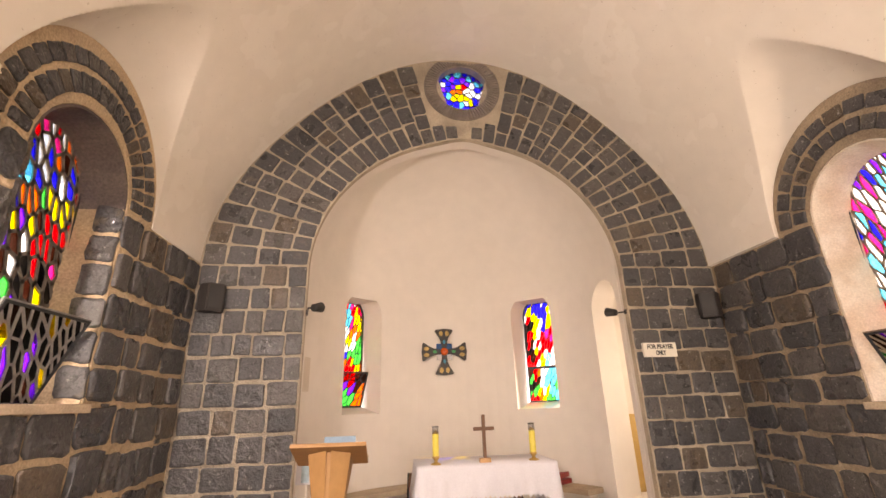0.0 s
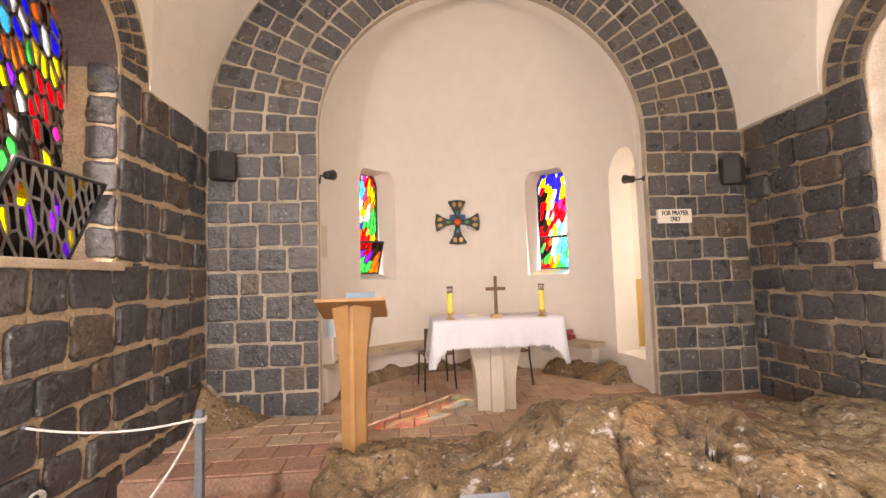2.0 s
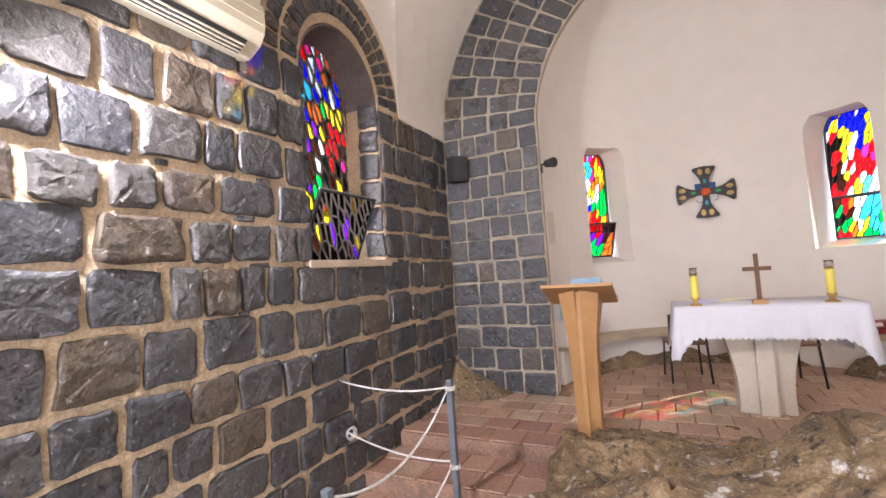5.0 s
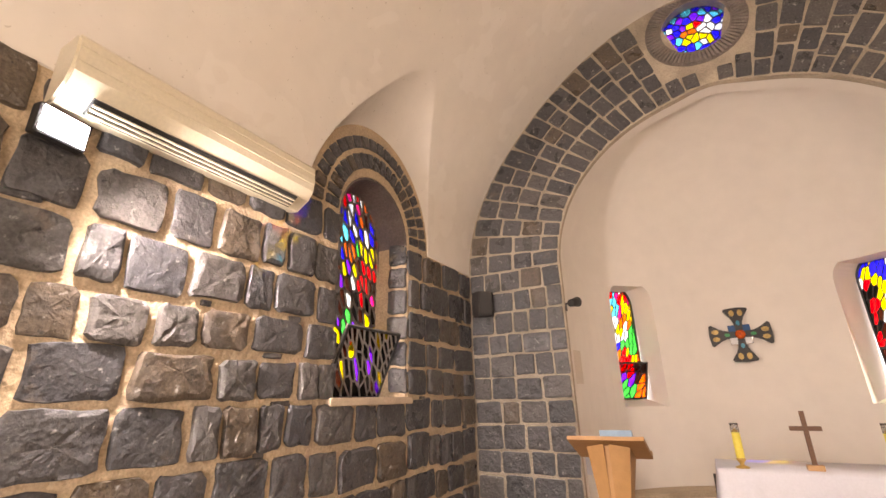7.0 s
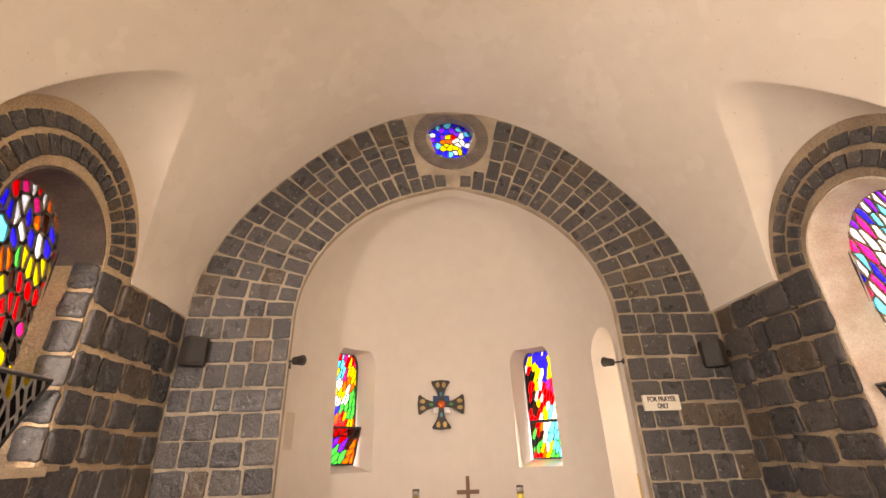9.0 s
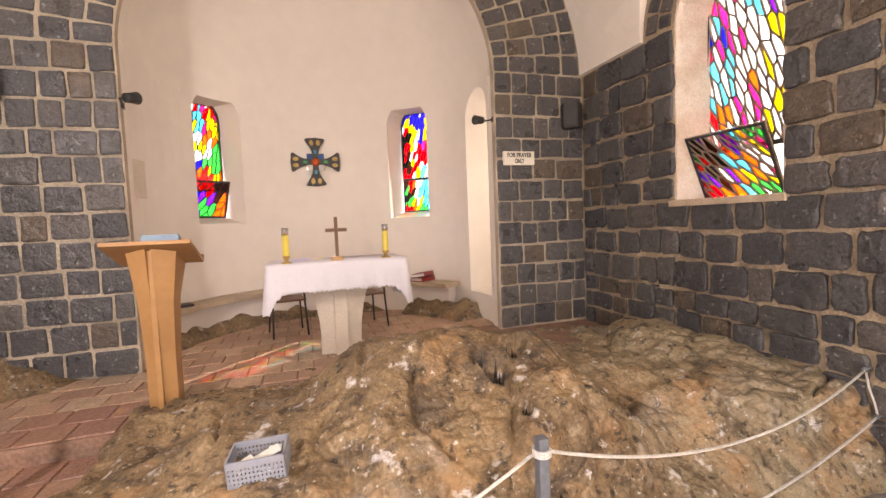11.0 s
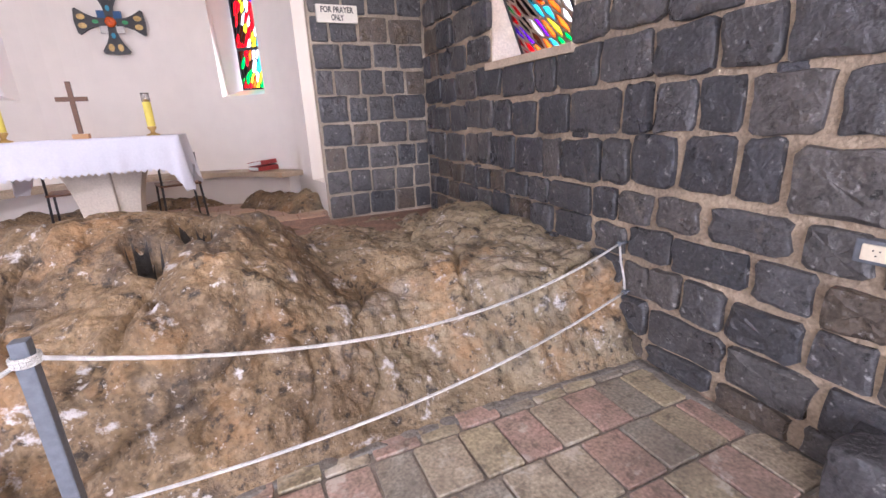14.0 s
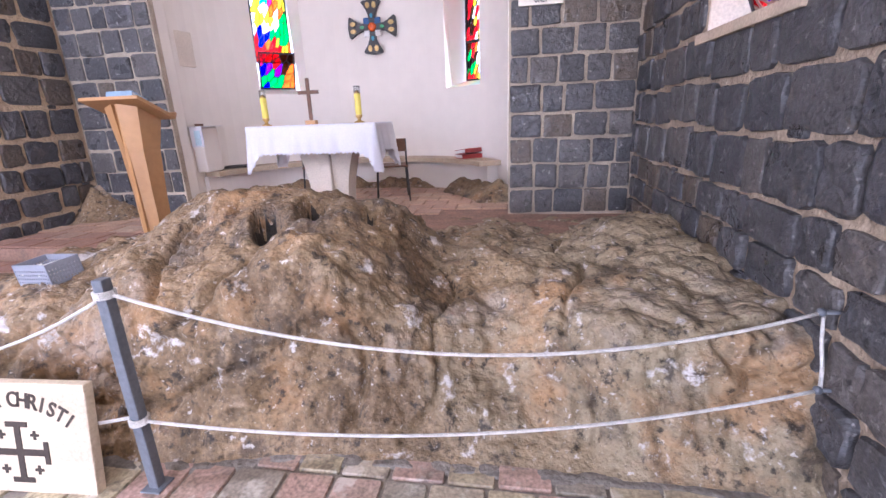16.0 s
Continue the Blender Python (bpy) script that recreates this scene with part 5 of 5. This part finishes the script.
# ---- left wall: air conditioner, flood lamp ----
ac = tagged(empty("air_conditioner", L, 1.655, 3.385), "cream split air conditioner on the basalt wall", "air conditioner")
prof = [(0.02, 0.0), (0.10, -0.01), (0.20, 0.05), (0.245, 0.12), (0.255, 0.20), (0.245, 0.30), (0.21, 0.335), (0.02, 0.34)]
bm = bmesh.new()
prism(bm, prof, 1.50, lambda u, v, d: (u, d - 0.75, v))
bmesh.ops.bevel(bm, geom=[e for e in bm.edges if abs(e.verts[0].co.y - e.verts[1].co.y) < 1e-4], offset=0.012, segments=2, affect='EDGES')
part("housing", bm, AC_WHITE, ac)
bm = bmesh.new()
prism(bm, [(0.118, -0.008), (0.205, 0.048), (0.213, 0.040), (0.126, -0.018)], 1.26, lambda u, v, d: (u, d - 0.63, v))
part("outlet", bm, BLACK, ac, "dark air outlet slot")
for k in range(3):
    bm = bmesh.new()
    o = 0.022 * k
    prism(bm, [(0.138 + o, -0.008 + o * 0.65), (0.146 + o, -0.003 + o * 0.65), (0.156 + o, -0.018 + o * 0.65), (0.148 + o, -0.023 + o * 0.65)], 1.24, lambda u, v, d: (u, d - 0.62, v))
    part("louvre", bm, AC_WHITE, ac, "cream louvre blade")
for z in (0.17, 0.25):
    bm = bmesh.new()
    box(bm, 0.245, -0.74, z, 0.256, 0.74, z + 0.008, 0.002)
    part("panel_groove", bm, AC_WHITE, ac)
bm = bmesh.new()
tube(bm, (0.18, 0.75, 0.16), (0.18, 0.762, 0.16), 0.022)
part("side_cap", bm, BLACK, ac, "dark round screw caps")

fl = tagged(empty("flood_lamp", L, 0.95, 3.265), "lit floodlight glaring on the basalt wall", "lamp")
bm = bmesh.new()
box(bm, 0.07, -0.11, -0.075, 0.13, 0.11, 0.075, 0.012, pose(0, 0, 0, 0, 0, 12))
part("housing", bm, BLACK, fl)
bm = bmesh.new()
box(bm, 0.132, -0.095, -0.06, 0.138, 0.095, 0.06, 0.001, pose(0, 0, 0, 0, 0, 12))
part("lens", bm, LAMP_FACE, fl, "glowing white lamp face")
bm = bmesh.new()
tube(bm, (0.0, 0, 0), (0.08, 0, 0), 0.015)
part("bracket", bm, BLACK, fl)

# ---- right wall: socket, loose block ----
so = tagged(empty("wall_socket", R - 0.035, 1.225, 0.955), "small cream wall socket in a grey box set between stones", "socket")
bm = bmesh.new()
box(bm, -0.012, -0.06, -0.045, 0.05, 0.06, 0.045, 0.006)
part("back_box", bm, STEEL, so, "grey metal box")
bm = bmesh.new()
box(bm, -0.022, -0.05, -0.03, -0.010, 0.035, 0.03, 0.004)
part("cover_plate", bm, AC_WHITE, so, "cream cover plate")
for yy, zz in ((-0.02, 0.01), (0.0, 0.01), (-0.01, -0.008)):
    bm = bmesh.new()
    tube(bm, (-0.0235, yy, zz), (-0.020, yy, zz), 0.003, n=8)
    part("pin_hole", bm, BLACK, so)
bm = bmesh.new()
box(bm, -0.13, -0.22, 0.0, 0.13, 0.22, 0.31, 0.03)
bmesh.ops.subdivide_edges(bm, edges=bm.edges[:], cuts=3, use_grid_fill=True)
for v in bm.verts:
    if v.co.z > 0.01:
        v.co += Vector((noise.noise(v.co * 9), noise.noise(v.co * 9 + Vector((4, 0, 0))), noise.noise(v.co * 8 + Vector((0, 7, 0))))) * 0.022
blk = part("stone_block", bm, BASALT, smooth=True)
blk.matrix_world = pose(4.52, 0.92, -0.004, 0, 0, 4)
tagged(blk, "loose dark basalt block standing by the wall", "stone")

# ---- on and before the rock ----
bs = tagged(empty("basket", 0.875, 2.66, 0.665, -6, 4, -3), "grey plastic basket with folded papers on the rock", "basket")
W2, D2, H2 = 0.125, 0.09, 0.12
for name, a, b in (("front", (-W2, -D2), (W2, -D2)), ("back", (W2, D2), (-W2, D2)), ("end", (W2, -D2), (W2, D2)), ("end", (-W2, D2), (-W2, -D2))):
    ln = math.hypot(b[0] - a[0], b[1] - a[1])
    m = pose(a[0], a[1], 0, 0, 0, math.degrees(math.atan2(b[1] - a[1], b[0] - a[0])))
    nu = 2 * int(ln / 0.017) + 1
    us = [0.0]
    for k in range(nu):
        us.append(us[-1] + (1.5 if k % 2 == 0 else 1.0))
    us = [u / us[-1] * ln for u in us]
    zs = [0.0, 0.012, 0.022, 0.034, 0.044, 0.056, 0.066, 0.078, 0.088, H2]
    cells = [[(us[i], zs[j]), (us[i + 1], zs[j]), (us[i + 1], zs[j + 1]), (us[i], zs[j + 1])] for i in range(nu) for j in range(9) if not (i % 2 and j % 2)]
    panel(name, cells, lambda u, v, d: m @ Vector((u, d * (1.6 if v > 0.1 else 1.0), v)), 0.005, PLASTIC_GREY, bs)
bm = bmesh.new()
box(bm, -W2, -D2, -0.004, W2, D2, 0.004)
part("base", bm, PLASTIC_GREY, bs)
rp = random.Random(5)
for k in range(9):
    nt = tagged(empty("folded_paper", 0, 0, 0), "folded paper slip lying in the basket", "paper", "papers in the basket")
    nt.matrix_world = bs.matrix_basis @ pose(rp.uniform(-0.07, 0.07), rp.uniform(-0.045, 0.045), 0.04 + 0.007 * k, rp.uniform(-14, 14), rp.uniform(-14, 14), rp.uniform(0, 180))
    bm = bmesh.new()
    box(bm, -0.045, -0.03, 0, 0.045, 0.03, 0.003, 0.001)
    box(bm, -0.045, -0.03, 0, 0.045, 0.03, 0.002, 0.0005, pose(0, 0, 0.004, 9))
    part("sheet", bm, PAPER, nt)

tb = tagged(empty("stone_tablet", 1.415, 1.885, 0.0, 3, -9), "engraved sandstone tablet leaning against the rock", "tablet")
bm = bmesh.new()
box(bm, -0.33, 0.0, 0.0, 0.33, 0.045, 0.49, 0.006)
part("slab", bm, TABLET, tb)
INK = mat("engraved_dark", (0.06, 0.045, 0.035), 0.8, 0, 20, 0.2)
word = "MENSA CHRISTI"
for k, ch in enumerate(word):
    if ch == " ":
        continue
    a = radians(39 - 78 * k / (len(word) - 1))
    rad = 0.395
    letters(ch, 0.092, pose(-rad * math.sin(a), -0.001, 0.022 + rad * math.cos(a)) @ pose(0, 0, 0, 0, -math.degrees(a), 0) @ pose(0, 0, 0, 90) @ Matrix.Diagonal((0.86, 1, 1, 1)), INK, tb, 0.002)
cz = 0.185
bars = [(-0.014, -0.125, 0.014, 0.125, 0.003), (-0.125, -0.014, -0.014, 0.014, 0.0035), (0.014, -0.014, 0.125, 0.014, 0.0035)]
for e in (-1, 1):
    bars += [(-0.05, e * 0.125 - 0.011, 0.05, e * 0.125 + 0.011, 0.004), (e * 0.125 - 0.011, -0.05, e * 0.125 + 0.011, 0.05, 0.004)]
for x0, z0, x1, z1, d in bars:
    bm = bmesh.new()
    box(bm, x0, -d, cz + z0, x1, 0.002, cz + z1)
    part("engraved_bar", bm, INK, tb, "dark engraved cross bar")
for sx in (-1, 1):
    for sz in (-1, 1):
        bm = bmesh.new()
        x, z = sx * 0.078, cz + sz * 0.078
        box(bm, x - 0.006, -0.003, z - 0.02, x + 0.006, 0.002, z + 0.02)
        box(bm, x - 0.02, -0.0025, z - 0.006, x + 0.02, 0.0015, z + 0.006)
        part("crosslet", bm, INK, tb)

# ---- stones of the walls ----
def stone_mesh(seed, rough=0.08):
    """A dressed basalt block one unit wide and high: uneven outline, chipped arrises, a hackled face."""
    r = random.Random(seed)
    corner = [(-0.5, -0.5), (0.5, -0.5), (0.5, 0.5), (-0.5, 0.5)]
    corner = [(x * (1 - r.uniform(0, rough)), z * (1 - r.uniform(0, rough))) for x, z in corner]
    out = []
    for (x0, z0), (x1, z1), (x2, z2) in zip(corner[-1:] + corner[:-1], corner, corner[1:] + corner[:1]):
        c, e = r.uniform(0.025, 0.035 + rough * 0.7), r.uniform(0.025, 0.035 + rough * 0.7)
        out += [(x1 + (x0 - x1) * c, z1 + (z0 - z1) * c), (x1 + (x2 - x1) * e, z1 + (z2 - z1) * e)]
        for q in (r.uniform(0.25, 0.4), r.uniform(0.6, 0.75)):
            k = 1 + r.uniform(-rough, rough) * 0.45
            out.append(((x1 + (x2 - x1) * q) * k, (z1 + (z2 - z1) * q) * k))
    n = len(out)
    vs, fs = [], []
    rings = ((1.0, 0.25), (1.0, -0.55), (0.965, -0.86), (0.80, -0.98), (0.42, -1.0))
    tilt = (r.uniform(-0.16, 0.16), r.uniform(-0.22, 0.12))
    for s, y in rings:
        for x, z in out:
            j = r.uniform(-0.012, 0.012) if s > 0.9 else r.uniform(-0.08, 0.08)
            vs.append((x * (s + j), y + (r.uniform(-0.16, 0.12) + tilt[0] * x + tilt[1] * z if y < -0.6 else 0), z * (s + j)))
    for q in range(len(rings) - 1):
        for k in range(n):
            fs.append((q * n + k, q * n + (k + 1) % n, (q + 1) * n + (k + 1) % n, (q + 1) * n + k))
    last = len(vs)
    vs.append((r.uniform(-0.1, 0.1), -1.0 + r.uniform(-0.16, 0.12), r.uniform(-0.1, 0.1)))
    for k in range(n):
        fs.append((last - n + k, last - n + (k + 1) % n, last))
    me = bpy.data.meshes.new("stone")
    me.from_pydata(vs, [], fs)
    me.materials.append(BASALT)
    me.polygons.foreach_set("use_smooth", [True] * len(me.polygons))
    me.set_sharp_from_angle(angle=radians(40))
    return me


STONES = [stone_mesh(100 + k) for k in range(24)]
RUGGED = [stone_mesh(200 + k, 0.17) for k in range(36)]
rs = random.Random(7)


def stone(parent, m, w, h, depth, kind=None):
    o = new("stone", rs.choice(kind or STONES))
    flip = rs.choice((-1, 1))
    o.parent = parent
    o.matrix_basis = m @ pose(0, 0, 0, 0, rs.uniform(-1.6, 1.6), 0) @ Matrix.Diagonal((w, depth, h, 1)) @ pose(0, 0, 0, 0, 0 if flip > 0 else 180, 0)


def courses(z0, z1, h, jitter):
    n = round((z1 - z0) / h)
    e = [z0 + (z1 - z0) * k / n + (rs.uniform(-jitter, jitter) if 0 < k < n else 0) for k in range(n + 1)]
    return list(zip(e, e[1:]))


def lay(parent, place, u0, u1, a, b, wmin, wmax, joint, depth, kind=None, wave=0.0):
    """One run of stones in a course."""
    while u1 - u0 > 0.05:
        w = rs.uniform(wmin, wmax)
        if u1 - u0 - w < wmin * 0.7:
            w = u1 - u0
            if w > wmax * 1.15:
                w /= 2
        j = joint * rs.uniform(0.7, 1.4)
        stone(parent, place(u0 + w / 2, (a + b) / 2 + rs.uniform(-0.008, 0.008) + wave * noise.noise(Vector((u0 * 1.1, a * 0.6, 3)))), max(0.04, w - j), max(0.04, (b - a) - j), depth * rs.uniform(0.7, 1.4), kind)
        u0 += w


BEDS_LEFT = [0.0, 0.29, 0.57, 0.85, 1.12, 1.40, 1.73, 2.05, 2.33, 2.61, 2.93, 3.27, 3.60]
BEDS_RIGHT = [0.0, 0.15, 0.38, 0.61, 0.82, 1.03, 1.34, 1.62, 1.89, 2.14, 2.41, 2.69, 2.98, 3.28, 3.60]


def side_stones(parent, x, sign, sill, ring_out, joint, beds):
    rz = 90 if sign < 0 else -90
    place = lambda u, v: pose(x, u, v, 0, 0, rz)
    for a, b in zip(beds, beds[1:]):
        mid = (a + b) / 2
        gaps = [(-0.45 if sign < 0 else 0.2, Y0 - 0.03)]
        if mid > sill - 0.06:
            u0, u1 = gaps[0]
            hw = 0.515
            gaps = [(u0, WY - hw), (WY + hw, u1)]
        for u0, u1 in gaps:
            lay(parent, place, u0, u1, a, b, 0.19, 0.47, joint, 0.034, RUGGED, 0.045)
            for _ in range(2):
                if rs.random() < 0.6 and u1 - u0 > 0.5:
                    stone(parent, place(rs.uniform(u0 + 0.1, u1 - 0.1), a + rs.uniform(-0.015, 0.015)), rs.uniform(0.07, 0.17), rs.uniform(0.025, 0.045), 0.016, RUGGED)
    # voussoirs of the window arch
    for r0, r1, n in ring_out:
        for k in range(n):
            a = math.pi * (k + 0.5) / n
            rm, w = (r0 + r1) / 2, math.pi * (r0 + r1) / 2 / n
            m = pose(x, WY + rm * math.cos(a), 3.62 + 1.08 * rm * math.sin(a), 0, 0, rz)
            m = m @ pose(0, 0, 0, 0, (-1 if sign < 0 else 1) * math.degrees(a) + (0 if sign < 0 else 180), 0)
            stone(parent, m, r1 - r0 - 0.018, w * 1.04 - 0.018, 0.022)


for e in (-1, 1):
    for k in range(6):
        z = 2.22 + 0.255 * k
        wq = rs.uniform(0.17, 0.25)
        d = wq / 2 - 0.015
        stone(wall_left, pose(L - d, WY + e * (0.525 - 0.45 * d), z, 0, 0, 66 + 90 if e < 0 else 24), wq, 0.245, 0.042, RUGGED)
side_stones(wall_left, L, -1, 2.06, [(0.545, 0.72, 20), (0.735, 0.88, 21)], 0.020, BEDS_LEFT)
side_stones(wall_right, R, 1, 1.90, [(0.545, 0.71, 15), (0.725, 0.88, 13)], 0.010, BEDS_RIGHT)

front = lambda u, v: pose(u, Y0, v)
for a, b in courses(AZ, 3.58, 0.263, 0.012):
    lay(arch_wall, front, L + 0.02, XC - 1.945, a, b, 0.19, 0.36, 0.016, 0.022)
    lay(arch_wall, front, XC + 1.945, R - 0.02, a, b, 0.19, 0.36, 0.016, 0.022)
NV = 35
for k in range(NV):
    t = math.pi * (k + 0.5) / NV
    r0, r1 = arch_r(t) + 0.005, vault_r(t) - 0.01
    e = r0
    while r1 - e > 0.05:
        w = rs.uniform(0.20, 0.40)
        if r1 - e - w < 0.17:
            w = r1 - e
            if w > 0.45:
                w /= 2
        rm = e + w / 2
        cx, cz_ = XC + rm * math.cos(t), ZS + rm * math.sin(t)
        if math.hypot(cx - OC[0], cz_ - OC[1]) > 0.63:
            stone(arch_wall, pose(cx, Y0, cz_, 0, -math.degrees(t), 0), w - 0.022, math.pi * rm / NV - 0.022, 0.022)
        e += w

# ---- tiles ----
def tile_mesh(seed):
    r = random.Random(seed)
    c = [(x * (1 - r.uniform(0, 0.02)), y * (1 - r.uniform(0, 0.02))) for x, y in ((-0.5, -0.5), (0.5, -0.5), (0.5, 0.5), (-0.5, 0.5))]
    out = []
    for (x0, y0), (x1, y1), (x2, y2) in zip(c[-1:] + c[:-1], c, c[1:] + c[:1]):
        q = r.uniform(0.02, 0.05)
        out += [(x1 + (x0 - x1) * q, y1 + (y0 - y1) * q), (x1 + (x2 - x1) * q, y1 + (y2 - y1) * q)]
    vs, fs, n = [], [], len(out)
    for s, z in ((1.0, -1.0), (1.0, 0.55), (0.97, 1.0)):
        vs += [(x * s, y * s, z) for x, y in out]
    for q in range(2):
        for k in range(n):
            fs.append((q * n + k, q * n + (k + 1) % n, (q + 1) * n + (k + 1) % n, (q + 1) * n + k))
    fs.append(tuple(range(2 * n, 3 * n)))
    return vs, fs


def tile_data(material, count, seed):
    res = []
    for k in range(count):
        vs, fs = tile_mesh(seed + k)
        me = bpy.data.meshes.new("tile")
        me.from_pydata(vs, [], fs)
        me.materials.append(material)
        res.append(me)
    return res


FT, RT, RD = tile_data(FLOOR_TILE, 8, 300), tile_data(RED_TILE, 8, 400), tile_data(RED_TILE_DARK, 8, 420)


def tile(parent, meshes, x, y, z, w, d, gap):
    o = new("tile", rs.choice(meshes))
    o.parent = parent
    o.matrix_basis = pose(x, y, z + rs.uniform(-0.003, 0.003), rs.uniform(-0.4, 0.4), rs.uniform(-0.4, 0.4), rs.uniform(-0.8, 0.8)) @ Matrix.Diagonal((w - gap, d - gap, 0.012, 1))


y = 2.45
while y > 0.4:
    d = rs.uniform(0.27, 0.33)
    x = 1.3 + rs.uniform(0, 0.2)
    while x < R - 0.12:
        w = rs.uniform(0.19, 0.245)
        tile(floor, FT, x + w / 2, y - d / 2, -0.010, w, d, 0.014)
        x += w
    y -= d
for yr in range(6):
    for xr in range(5):
        tile(floor, FT, L + 0.17 + 0.24 * xr + rs.uniform(-0.01, 0.01), 2.72 - 0.30 * yr, -0.010, 0.24, 0.30, 0.014)
y, row = 4.045, 0
while y < 7.6:
    x = L + (0.15 if row % 2 else 0.0)
    while x < R:
        if (y < Y0 - 0.1 and x < 2.6) or math.hypot(x - AX, y - AY) < AR - 0.05:
            if not (y < Y0 and x > 0.9 + (y - 4.0) * 1.1):
                tile(floor_apse, RD if y < 4.6 else RT, x + 0.15, y + 0.14, AZ - 0.010, 0.30, 0.28, 0.010)
        x += 0.30
    y += 0.28
    row += 1
for ob, zz, ya in ((step_mid, 0.288, 3.44), (step_low, 0.138, 2.86)):
    for yr in range(2):
        for xr in range(6):
            tile(ob, RD, L + 0.13 + 0.25 * xr, ya + 0.145 + 0.285 * yr, zz + 0.002, 0.25, 0.285, 0.012)

# the rest of the floor tiles and wall stones, farther along the chapel
fv, ff = [], []
shapes = [tile_mesh(500 + k) for k in range(6)]


def add_tile(x, y, z, w, d, gap):
    vs, fs = rs.choice(shapes)
    m = pose(x, y, z + rs.uniform(-0.003, 0.003), rs.uniform(-0.4, 0.4), rs.uniform(-0.4, 0.4)) @ Matrix.Diagonal((w - gap, d - gap, 0.012, 1))
    n = len(fv)
    fv.extend(m @ Vector(v) for v in vs)
    ff.extend(tuple(i + n for i in f) for f in fs)


y = 0.44
while y > YB + 0.1:
    x = L
    while x < R - 0.1:
        w = rs.uniform(0.19, 0.25)
        add_tile(x + w / 2, y - 0.15, -0.010, w, 0.30, 0.014)
        x += w
    y -= 0.30
y = 2.0
while y > 0.5:
    x = -0.44
    while x < 1.15:
        add_tile(x + 0.11, y - 0.15, -0.010, 0.22, 0.30, 0.014)
        x += 0.22
    y -= 0.30
tagged(link_mesh("floor_tiles", fv, ff, FLOOR_TILE, floor), kind="stuff")
for wall_ob, x, rz, u1 in ((wall_left, L, 90, -0.46), (wall_right, R, -90, 0.19)):
    sv, sf = [], []
    for a, b in courses(0.0, 3.60, 0.277, 0.03):
        u = YB + 0.02
        while u < u1 - 0.1:
            w = min(rs.uniform(0.2, 0.46), u1 - u)
            me = rs.choice(RUGGED)
            m = pose(x, u + w / 2, (a + b) / 2, 0, 0, rz) @ Matrix.Diagonal((w - 0.02, 0.036, b - a - 0.02, 1))
            n = len(sv)
            sv.extend(m @ v.co for v in me.vertices)
            sf.extend(tuple(i + n for i in p.vertices) for p in me.polygons)
            u += w
    tagged(link_mesh("stones", sv, sf, BASALT, wall_ob, smooth=True), kind="stuff")
